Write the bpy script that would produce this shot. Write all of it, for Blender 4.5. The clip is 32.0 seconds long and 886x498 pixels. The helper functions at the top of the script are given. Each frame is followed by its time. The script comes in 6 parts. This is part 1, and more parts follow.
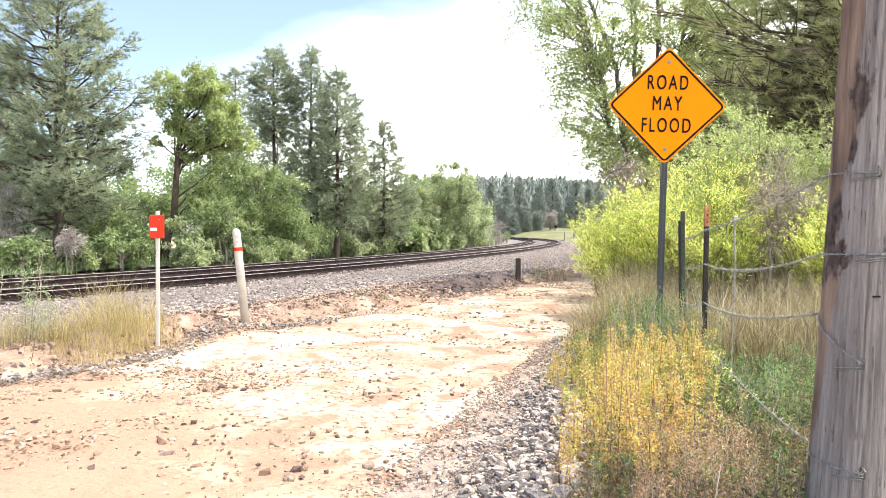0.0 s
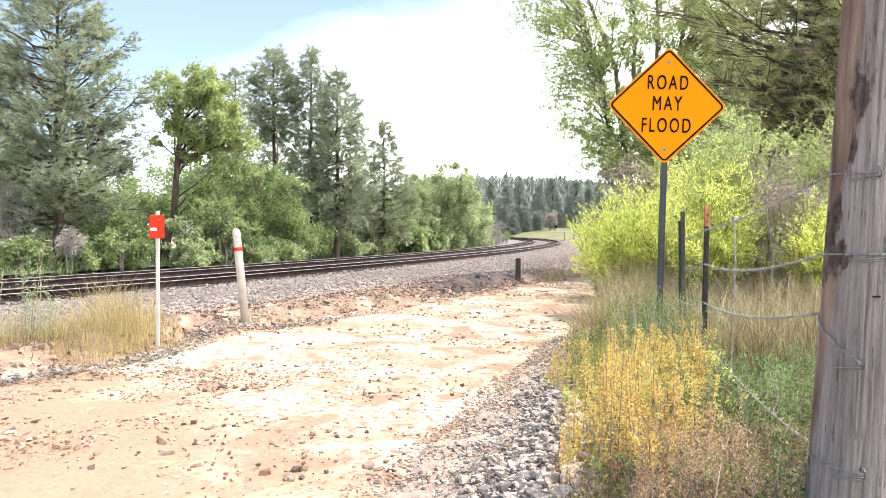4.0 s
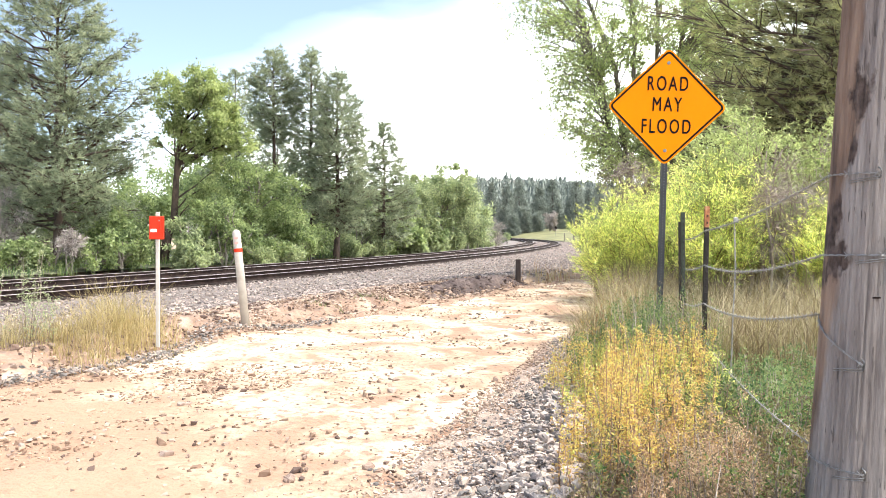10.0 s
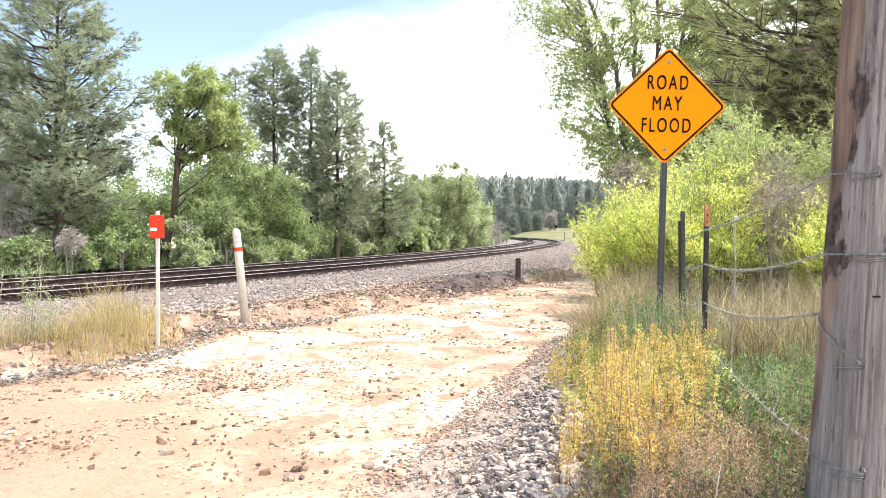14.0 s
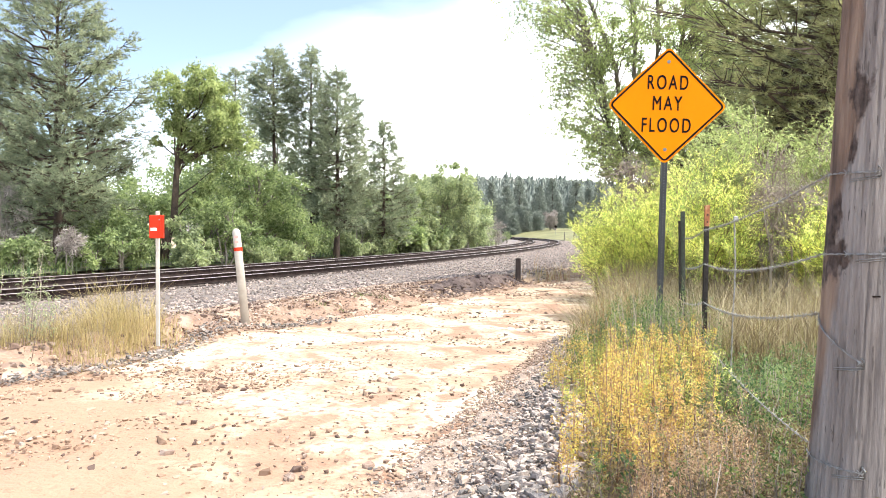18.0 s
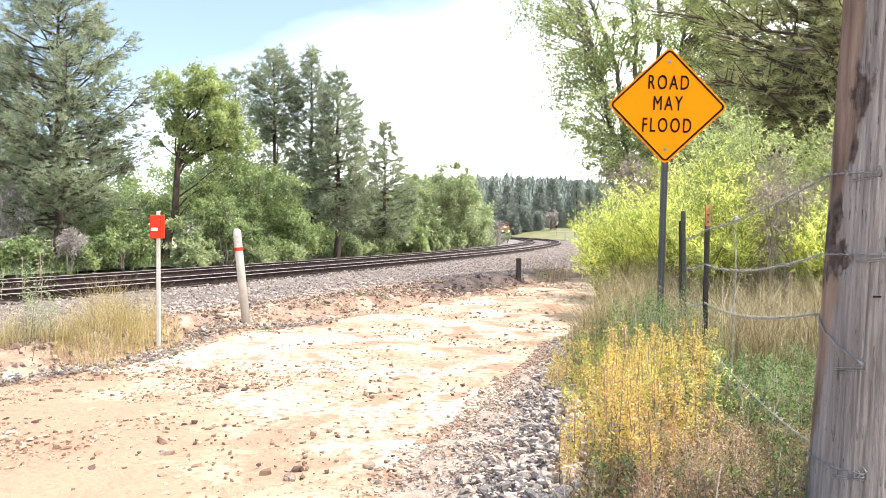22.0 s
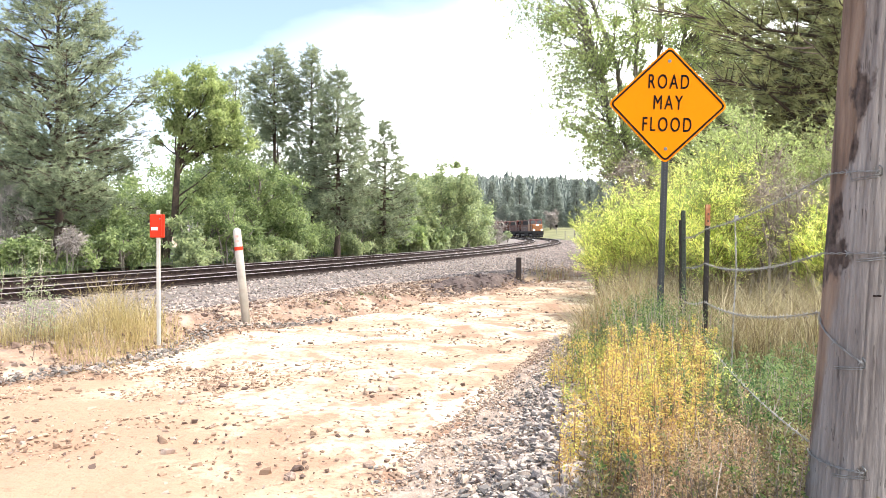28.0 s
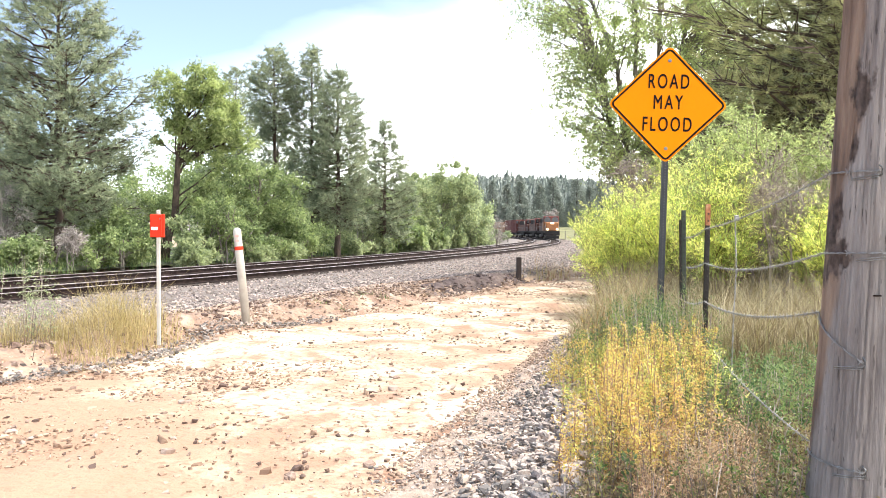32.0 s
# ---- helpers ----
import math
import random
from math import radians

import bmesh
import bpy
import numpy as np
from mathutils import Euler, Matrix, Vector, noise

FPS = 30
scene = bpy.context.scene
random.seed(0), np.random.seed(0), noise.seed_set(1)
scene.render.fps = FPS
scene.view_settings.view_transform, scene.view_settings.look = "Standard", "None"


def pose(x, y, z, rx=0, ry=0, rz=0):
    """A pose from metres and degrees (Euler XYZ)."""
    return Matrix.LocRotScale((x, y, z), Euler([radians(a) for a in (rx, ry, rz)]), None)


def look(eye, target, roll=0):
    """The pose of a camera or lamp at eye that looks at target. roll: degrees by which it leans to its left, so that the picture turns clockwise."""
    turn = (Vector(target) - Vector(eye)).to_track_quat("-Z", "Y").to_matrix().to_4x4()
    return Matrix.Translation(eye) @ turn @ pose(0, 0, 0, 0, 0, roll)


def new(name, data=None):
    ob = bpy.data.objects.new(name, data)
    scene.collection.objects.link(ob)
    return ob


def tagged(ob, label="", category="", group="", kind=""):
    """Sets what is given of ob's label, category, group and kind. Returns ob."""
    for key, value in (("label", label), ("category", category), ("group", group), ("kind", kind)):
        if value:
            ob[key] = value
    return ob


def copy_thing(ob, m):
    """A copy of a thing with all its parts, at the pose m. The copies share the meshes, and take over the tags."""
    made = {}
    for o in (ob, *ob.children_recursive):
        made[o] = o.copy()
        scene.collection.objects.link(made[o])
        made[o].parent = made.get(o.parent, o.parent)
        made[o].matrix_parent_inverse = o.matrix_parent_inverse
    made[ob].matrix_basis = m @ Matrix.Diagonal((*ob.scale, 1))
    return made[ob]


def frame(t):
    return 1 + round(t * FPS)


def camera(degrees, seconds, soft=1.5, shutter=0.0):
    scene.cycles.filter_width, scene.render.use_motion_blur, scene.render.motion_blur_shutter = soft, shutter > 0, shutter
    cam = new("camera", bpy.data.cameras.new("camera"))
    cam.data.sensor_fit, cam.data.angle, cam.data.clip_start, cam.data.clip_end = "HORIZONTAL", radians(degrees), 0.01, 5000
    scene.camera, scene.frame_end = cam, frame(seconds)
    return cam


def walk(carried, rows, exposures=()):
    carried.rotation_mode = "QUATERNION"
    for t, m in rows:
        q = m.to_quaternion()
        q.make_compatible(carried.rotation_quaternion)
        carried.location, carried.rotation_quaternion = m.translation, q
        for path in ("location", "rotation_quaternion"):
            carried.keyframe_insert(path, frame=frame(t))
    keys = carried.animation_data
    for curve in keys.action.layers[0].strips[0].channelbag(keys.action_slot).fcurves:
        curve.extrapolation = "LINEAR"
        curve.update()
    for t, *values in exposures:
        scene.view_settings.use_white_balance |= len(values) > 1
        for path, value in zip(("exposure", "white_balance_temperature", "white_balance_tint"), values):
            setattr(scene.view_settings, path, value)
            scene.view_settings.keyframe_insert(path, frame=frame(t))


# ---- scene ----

cam = camera(65, 32.0, soft=0.9)


def aim(yaw, pitch):
    """Camera held by a standing hand at 1.45 m: small drifts in degrees about one aim."""
    return pose(0, 0, 1.45, 90 - 1.397 + pitch, 0, -yaw)


CAMERA_ROWS = [
    (0.0, aim(0, 0)), (3.5, aim(0.0, 0.0)), (6.0, aim(0, 0.01)), (8.0, aim(0, 0.1)), (9.0, aim(0, 0.07)),
    (10.5, aim(0, 0.09)), (11.0, aim(0, 0)), (14.5, aim(0, 0)), (19.5, aim(0, 0)), (21.0, aim(-0.04, 0)),
    (25.0, aim(-0.05, -0.01)), (27.5, aim(-0.05, -0.06)), (29.0, aim(-0.05, -0.06)), (30.5, aim(-0.05, -0.03)),
    (32.0, aim(-0.06, -0.08)),
]
walk(cam, CAMERA_ROWS, exposures=((0.0, 0.86, 6500, 8), (32.0, 0.86, 6500, 8)))

# ---- light: a high midday sun from the right, thin bright haze over the valley ----
SUN_AZ, SUN_EL = radians(96), radians(69)
world = bpy.data.worlds.new("sky")
scene.world = world
world.use_nodes = True
wn, wl = world.node_tree.nodes, world.node_tree.links
sky = wn.new("ShaderNodeTexSky")
sky.sky_type, sky.sun_disc = "NISHITA", False
sky.sun_elevation, sky.sun_rotation = SUN_EL, SUN_AZ
sky.altitude, sky.air_density, sky.dust_density, sky.ozone_density = 2000, 1.0, 1.5, 1.0
wc = wn.new("ShaderNodeTexCoord")
wm = wn.new("ShaderNodeMapping")
wm.inputs["Scale"].default_value = (1.2, 1.2, 3.5)
wl.new(wc.outputs["Generated"], wm.inputs["Vector"])
wnoise = wn.new("ShaderNodeTexNoise")
wnoise.inputs["Scale"].default_value, wnoise.inputs["Detail"].default_value = 1.6, 7
wl.new(wm.outputs["Vector"], wnoise.inputs["Vector"])
wr = wn.new("ShaderNodeValToRGB")
wr.color_ramp.elements[0].position, wr.color_ramp.elements[1].position = 0.34, 0.56
wl.new(wnoise.outputs["Fac"], wr.inputs["Fac"])
wmix = wn.new("ShaderNodeMixRGB")
wmix.inputs["Color2"].default_value = (18.0, 18.4, 18.9, 1)
# the haze thickens towards the sun's side and the horizon; the far upper sky stays pale blue
wsep = wn.new("ShaderNodeSeparateXYZ")
wl.new(wc.outputs["Generated"], wsep.inputs[0])
wx, wz, wa, wb = (wn.new("ShaderNodeMath") for _ in range(4))
wx.operation = wz.operation = "MULTIPLY_ADD"
wx.inputs[1].default_value, wx.inputs[2].default_value = 1.6, 1.30
wl.new(wsep.outputs["X"], wx.inputs[0])
wz.inputs[1].default_value, wz.inputs[2].default_value = -3.5, 0.0
wcap = wn.new("ShaderNodeMath")
wcap.operation = "MINIMUM"
wcap.inputs[1].default_value = 0.36
wl.new(wsep.outputs["Z"], wcap.inputs[0])
wl.new(wcap.outputs[0], wz.inputs[0])
wl.new(wx.outputs[0], wa.inputs[0])
wl.new(wz.outputs[0], wa.inputs[1])
wb.operation, wb.use_clamp = "MULTIPLY_ADD", True
wb.inputs[1].default_value = 0.3
wl.new(wr.outputs["Color"], wb.inputs[0])
wl.new(wa.outputs[0], wb.inputs[2])
wlow = wn.new("ShaderNodeMath")
wlow.operation = "MAXIMUM"
wlow.inputs[1].default_value = 0.05
wsoft = wn.new("ShaderNodeMath")
wsoft.operation = "POWER"
wsoft.inputs[1].default_value = 2.2
wl.new(wb.outputs[0], wsoft.inputs[0])
wl.new(wsoft.outputs[0], wlow.inputs[0])
wl.new(wlow.outputs[0], wmix.inputs["Fac"])
wl.new(sky.outputs["Color"], wmix.inputs["Color1"])
wl.new(wmix.outputs["Color"], wn["Background"].inputs["Color"])
wn["Background"].inputs["Strength"].default_value = 0.15
sun = new("sun", bpy.data.lights.new("sun", "SUN"))
sun.data.energy, sun.data.angle, sun.data.color = 3.4, radians(0.6), (1.0, 0.94, 0.85)
sun_dir = Vector((math.cos(SUN_EL) * math.sin(SUN_AZ), math.cos(SUN_EL) * math.cos(SUN_AZ), math.sin(SUN_EL)))
sun.matrix_world = look(sun_dir * 50, (0, 0, 0))

# ---- mesh helpers ----
rng = np.random.default_rng(7)


def reseed(*values):
    """Fresh random numbers from a thing's place, so that each thing keeps its shape whatever else is built."""
    global rng
    rng = np.random.default_rng(int(sum(abs(v) * k for v, k in zip(values, (1310, 171, 23, 7)))) + 11)



def mesh_from(name, verts, faces, mats=(), index=None, smooth=False):
    me = bpy.data.meshes.new(name)
    if isinstance(faces, np.ndarray):
        n, k = faces.shape
        me.vertices.add(len(verts))
        me.vertices.foreach_set("co", np.asarray(verts, dtype=np.float32).ravel())
        me.loops.add(n * k)
        me.loops.foreach_set("vertex_index", faces.astype(np.int32).ravel())
        me.polygons.add(n)
        me.polygons.foreach_set("loop_start", np.arange(0, n * k, k, dtype=np.int32))
        me.polygons.foreach_set("loop_total", np.full(n, k, dtype=np.int32))
        me.update(calc_edges=True)
    else:
        me.from_pydata([tuple(v) for v in verts], [], [tuple(f) for f in faces])
    for m in mats:
        me.materials.append(m)
    if index is not None:
        me.polygons.foreach_set("material_index", np.asarray(index, dtype=np.int32))
    me.polygons.foreach_set("use_smooth", np.full(len(me.polygons), bool(smooth)))
    me.update()
    return me


def part(name, bm, material, parent, label="", m=None, smooth=False):
    """One mesh object from a bmesh (or a ready mesh) under a thing or a part."""
    if isinstance(bm, bmesh.types.BMesh):
        me = bpy.data.meshes.new(name)
        bm.to_mesh(me)
        bm.free()
        if smooth:
            me.polygons.foreach_set("use_smooth", np.ones(len(me.polygons), dtype=bool))
    else:
        me = bm
    if material is not None and not me.materials:
        me.materials.append(material)
    ob = new(name, me)
    ob.parent = parent
    if m is not None:
        ob.matrix_basis = m
    return tagged(ob, label)


def thing(name, label, category, m=None, group="", kind=""):
    ob = new(name)
    ob.empty_display_size = 0.1
    if m is not None:
        ob.matrix_basis = m
    return tagged(ob, label, category, group, kind)


def box(w, d, h, bevel=0.0, seg=2, at=(0, 0, 0)):
    bm = bmesh.new()
    bmesh.ops.create_cube(bm, size=1, matrix=Matrix.Translation(at) @ Matrix.Diagonal((w, d, h, 1)))
    if bevel:
        bmesh.ops.bevel(bm, geom=bm.edges[:], offset=bevel, segments=seg, affect="EDGES", profile=0.5)
    return bm


def add_box(bm, w, d, h, at, rot=None):
    m = Matrix.Translation(at) @ (rot if rot is not None else Matrix()) @ Matrix.Diagonal((w, d, h, 1))
    bmesh.ops.create_cube(bm, size=1, matrix=m)
    return bm


def rod(points, radii, sides=8, caps=True):
    """A tube along points, as verts and faces."""
    pts = [Vector(p) for p in points]
    if not hasattr(radii, "__len__"):
        radii = [radii] * len(pts)
    verts, faces = [], []
    up = Vector((0.13, 0.31, 1)).normalized()
    for i, p in enumerate(pts):
        t = (pts[min(i + 1, len(pts) - 1)] - pts[max(i - 1, 0)]).normalized()
        a = t.cross(up)
        a = (a if a.length > 0.05 else t.cross(Vector((1, 0, 0)))).normalized()
        b = t.cross(a)
        for k in range(sides):
            c = 2 * math.pi * k / sides
            verts.append(p + (a * math.cos(c) + b * math.sin(c)) * radii[i])
    for i in range(len(pts) - 1):
        for k in range(sides):
            j = (k + 1) % sides
            faces.append((i * sides + k, i * sides + j, (i + 1) * sides + j, (i + 1) * sides + k))
    if caps:
        faces.append(tuple(range(sides))[::-1])
        faces.append(tuple((len(pts) - 1) * sides + k for k in range(sides)))
    return verts, faces


def rods(name, many, material, smooth=True):
    """Many tubes joined into one mesh."""
    V, F = [], []
    for points, radii, sides in many:
        v, fc = rod(points, radii, sides)
        o = len(V)
        V += v
        F += [tuple(i + o for i in q) for q in fc]
    return mesh_from(name, V, F, [material], smooth=smooth)


def unit(n):
    v = rng.normal(size=(n, 3))
    return v / np.linalg.norm(v, axis=1)[:, None]


def blades(base, along, across, length, width, fold=0.5):
    """Rhombic leaves: root, two shoulders and tip for each."""
    along = along / np.linalg.norm(along, axis=1)[:, None]
    across = np.cross(along, across)
    across = across / (np.linalg.norm(across, axis=1)[:, None] + 1e-9)
    L, W = np.asarray(length)[:, None], np.asarray(width)[:, None]
    n = len(base)
    v = np.empty((n, 4, 3))
    v[:, 0] = base
    v[:, 1] = base + along * L * fold + across * W / 2
    v[:, 2] = base + along * L
    v[:, 3] = base + along * L * fold - across * W / 2
    return v.reshape(-1, 3), np.arange(n * 4).reshape(n, 4)


def joined(*sets):
    V, F, o = [], [], 0
    for v, f in sets:
        V.append(v)
        F.append(f + o)
        o += len(v)
    return np.concatenate(V), np.concatenate(F)


# ---- materials ----
def material(name, colours, rough=0.8, metal=0.0, scale=6.0, bump=0.3, fine=60.0, bump_depth=0.02, stretch=(1, 1, 1), spots=None, island=0.0, objects=0.0, coat=0.0, where="Object", turn=0.0, gloss=0.5):
    """A principled surface: a two-scale colour mix, fine relief, optional stains and variation by piece."""
    m = bpy.data.materials.new(name)
    m.use_nodes = True
    n, l = m.node_tree.nodes, m.node_tree.links
    bsdf = n["Principled BSDF"]
    co = n.new("ShaderNodeTexCoord")
    mp = n.new("ShaderNodeMapping")
    mp.inputs["Scale"].default_value = stretch
    mp.inputs["Rotation"].default_value[2] = radians(turn)
    l.new(co.outputs[where], mp.inputs["Vector"])
    big = n.new("ShaderNodeTexNoise")
    big.inputs["Scale"].default_value, big.inputs["Detail"].default_value, big.inputs["Roughness"].default_value = scale, 6, 0.62
    small = n.new("ShaderNodeTexNoise")
    small.inputs["Scale"].default_value, small.inputs["Detail"].default_value, small.inputs["Roughness"].default_value = fine, 5, 0.6
    l.new(mp.outputs["Vector"], big.inputs["Vector"])
    l.new(mp.outputs["Vector"], small.inputs["Vector"])
    add = n.new("ShaderNodeMath")
    add.operation = "MULTIPLY_ADD"
    add.inputs[1].default_value, add.inputs[2].default_value = 0.35, -0.175
    l.new(small.outputs["Fac"], add.inputs[0])
    tot = n.new("ShaderNodeMath")
    l.new(big.outputs["Fac"], tot.inputs[0])
    l.new(add.outputs[0], tot.inputs[1])
    last = tot
    if island or objects:
        if island:
            src = n.new("ShaderNodeNewGeometry").outputs["Random Per Island"]
        else:
            src = n.new("ShaderNodeObjectInfo").outputs["Random"]
        k = n.new("ShaderNodeMath")
        k.operation = "MULTIPLY_ADD"
        k.inputs[1].default_value, k.inputs[2].default_value = (island or objects), -(island or objects) / 2
        l.new(src, k.inputs[0])
        last = n.new("ShaderNodeMath")
        l.new(tot.outputs[0], last.inputs[0])
        l.new(k.outputs[0], last.inputs[1])
    ramp = n.new("ShaderNodeValToRGB")
    e = ramp.color_ramp.elements
    while len(e) < len(colours):
        e.new(0.5)
    for i, c in enumerate(colours):
        e[i].position = 0.3 + 0.4 * i / max(1, len(colours) - 1)
        e[i].color = (*c, 1)
    l.new(last.outputs[0], ramp.inputs["Fac"])
    out = ramp.outputs["Color"]
    for colour, size, lo, hi in ([spots] if isinstance(spots, tuple) else spots or []):
        sn = n.new("ShaderNodeTexNoise")
        sn.inputs["Scale"].default_value, sn.inputs["Detail"].default_value = size, 4
        l.new(mp.outputs["Vector"], sn.inputs["Vector"])
        sr = n.new("ShaderNodeMapRange")
        sr.inputs[1].default_value, sr.inputs[2].default_value = lo, hi
        l.new(sn.outputs["Fac"], sr.inputs[0])
        mx = n.new("ShaderNodeMixRGB")
        mx.inputs["Color2"].default_value = (*colour, 1)
        l.new(sr.outputs[0], mx.inputs["Fac"])
        l.new(out, mx.inputs["Color1"])
        out = mx.outputs["Color"]
    l.new(out, bsdf.inputs["Base Color"])
    bsdf.inputs["Roughness"].default_value, bsdf.inputs["Metallic"].default_value = rough, metal
    bsdf.inputs["Specular IOR Level"].default_value = gloss
    bsdf.inputs["Coat Weight"].default_value = coat
    if bump:
        b = n.new("ShaderNodeBump")
        b.inputs["Strength"].default_value, b.inputs["Distance"].default_value = bump, bump_depth
        l.new(last.outputs[0] if bump_depth > 0.01 else small.outputs["Fac"], b.inputs["Height"])
        l.new(b.outputs["Normal"], bsdf.inputs["Normal"])
    return m


def foliage(name, colours, through_light=0.35, rough=0.5, scale=0.8, vary=0.34):
    """Leaves: colour varies leaf by leaf and from clump to clump; light passes through."""
    m = material(name, colours, rough=rough, scale=scale, fine=9, bump=0, island=vary, gloss=0.25)
    n, l = m.node_tree.nodes, m.node_tree.links
    bsdf = n["Principled BSDF"]
    tr = n.new("ShaderNodeBsdfTranslucent")
    hsv = n.new("ShaderNodeHueSaturation")
    hsv.inputs["Saturation"].default_value, hsv.inputs["Value"].default_value = 1.15, 1.5
    col = bsdf.inputs["Base Color"].links[0].from_socket
    l.new(col, hsv.inputs["Color"])
    l.new(hsv.outputs["Color"], tr.inputs["Color"])
    mix = n.new("ShaderNodeMixShader")
    mix.inputs[0].default_value = through_light
    l.new(bsdf.outputs[0], mix.inputs[1])
    l.new(tr.outputs[0], mix.inputs[2])
    l.new(mix.outputs[0], n["Material Output"].inputs["Surface"])
    return m


M_EARTH = material("dry_earth", [(0.20, 0.13, 0.08), (0.34, 0.24, 0.16), (0.42, 0.33, 0.22)], 0.95, scale=0.7, fine=14, bump=0.5, bump_depth=0.05)
M_ROAD = material("pale_pink_dirt", [(0.28, 0.17, 0.11), (0.42, 0.29, 0.20), (0.55, 0.43, 0.305), (0.66, 0.56, 0.41)], 0.93, scale=1.5, fine=22, bump=1.0, bump_depth=0.07, spots=[((0.40, 0.255, 0.17), 0.8, 0.50, 0.66), ((0.69, 0.61, 0.46), 0.9, 0.51, 0.63), ((0.345, 0.205, 0.135), 2.6, 0.53, 0.62), ((0.30, 0.195, 0.135), 17.0, 0.55, 0.62)], stretch=(0.75, 0.75, 1), turn=28)
# loose red dirt has washed over the near left part of the road
def washed_dirt(m, colour):
    n, l = m.node_tree.nodes, m.node_tree.links
    bsdf = n["Principled BSDF"]
    co, sep = n.new("ShaderNodeTexCoord"), n.new("ShaderNodeSeparateXYZ")
    l.new(co.outputs["Object"], sep.inputs[0])
    grain = n.new("ShaderNodeTexNoise")
    grain.inputs["Scale"].default_value, grain.inputs["Detail"].default_value = 1.3, 7
    l.new(co.outputs["Object"], grain.inputs["Vector"])
    last = None
    for sock, k, c in ((sep.outputs["X"], -0.9, 2.9), (sep.outputs["Y"], -0.8, 0.0), (grain.outputs["Fac"], 3.2, -1.6)):
        step = n.new("ShaderNodeMath")
        step.operation = "MULTIPLY_ADD"
        step.inputs[1].default_value, step.inputs[2].default_value = k, c
        l.new(sock, step.inputs[0])
        if last is not None:
            both = n.new("ShaderNodeMath")
            l.new(last, both.inputs[0])
            l.new(step.outputs[0], both.inputs[1])
            last = both.outputs[0]
        else:
            last = step.outputs[0]
    fade = n.new("ShaderNodeMapRange")
    fade.inputs[1].default_value, fade.inputs[2].default_value, fade.inputs[4].default_value = 0.0, 0.9, 0.95
    l.new(last, fade.inputs[0])
    mx = n.new("ShaderNodeMixRGB")
    mx.inputs["Color2"].default_value = (*colour, 1)
    l.new(fade.outputs[0], mx.inputs["Fac"])
    l.new(bsdf.inputs["Base Color"].links[0].from_socket, mx.inputs["Color1"])
    l.new(mx.outputs["Color"], bsdf.inputs["Base Color"])


washed_dirt(M_ROAD, (0.345, 0.215, 0.14))
M_CLOD = material("dry_clods", [(0.20, 0.125, 0.085), (0.32, 0.215, 0.15), (0.44, 0.325, 0.235)], 0.95, scale=3, fine=60, bump=0.4, bump_depth=0.006, island=0.7)
M_REDDIRT = material("red_dirt", [(0.19, 0.115, 0.08), (0.31, 0.203, 0.145), (0.41, 0.295, 0.22)], 0.95, spots=[((0.22, 0.15, 0.115), 9.0, 0.54, 0.64), ((0.45, 0.36, 0.28), 2.2, 0.56, 0.7)], scale=1.6, fine=24, bump=0.7, bump_depth=0.04)
M_BALLAST_BED = material("ballast_dust", [(0.11, 0.09, 0.08), (0.18, 0.149, 0.132), (0.26, 0.216, 0.19)], 0.95, scale=3, fine=18, bump=0.8, bump_depth=0.05)
M_STONE = material("crushed_stone", [(0.13, 0.115, 0.105), (0.22, 0.188, 0.168), (0.30, 0.25, 0.218), (0.37, 0.30, 0.255)], 0.85, scale=3, fine=70, bump=0.4, bump_depth=0.006, island=0.8)
M_BALLAST = material("brownish_ballast", [(0.18, 0.148, 0.132), (0.28, 0.226, 0.2), (0.36, 0.29, 0.253), (0.44, 0.352, 0.305)], 0.9, scale=3, fine=70, bump=0.4, bump_depth=0.006, island=0.55)
M_GRAVEL = material("dusty_gravel", [(0.16, 0.143, 0.133), (0.285, 0.246, 0.222), (0.41, 0.34, 0.298), (0.53, 0.43, 0.362)], 0.88, scale=3, fine=70, bump=0.4, bump_depth=0.006, island=0.8)
M_GRAVEL_DUST = material("pinkish_gravel_dust", [(0.205, 0.155, 0.125), (0.345, 0.262, 0.21), (0.48, 0.38, 0.30)], 0.95, scale=6, fine=60, bump=1.0, bump_depth=0.03)
M_TOE = material("reddish_ballast_dirt", [(0.27, 0.185, 0.135), (0.38, 0.275, 0.21), (0.48, 0.365, 0.285)], 0.95, scale=3, fine=60, bump=0.4, bump_depth=0.006, island=0.6)
M_PEBBLE = material("brown_stones", [(0.11, 0.07, 0.055), (0.24, 0.16, 0.12), (0.36, 0.28, 0.23)], 0.9, scale=3, fine=70, bump=0.4, bump_depth=0.006, island=0.8)
M_RAIL = material("rusty_rail_side", [(0.014, 0.009, 0.009), (0.028, 0.019, 0.017), (0.05, 0.033, 0.028)], 0.9, 0.0, gloss=0.08, scale=4, fine=60, bump=0.3, bump_depth=0.004)
M_RAILTOP = material("worn_rail_head", [(0.33, 0.28, 0.275), (0.43, 0.375, 0.37)], 0.5, 0.6, scale=5, fine=40, bump=0)
M_TIE = material("weathered_tie", [(0.04, 0.030, 0.026), (0.085, 0.065, 0.056), (0.15, 0.12, 0.105)], 0.9, gloss=0.1, scale=5, fine=50, bump=0.5, bump_depth=0.01, objects=0.3, stretch=(1, 6, 6))
M_BARK = material("pine_bark", [(0.03, 0.022, 0.018), (0.08, 0.055, 0.042), (0.15, 0.10, 0.075)], 0.95, scale=3, fine=20, bump=0.8, bump_depth=0.04, stretch=(1, 1, 0.35))
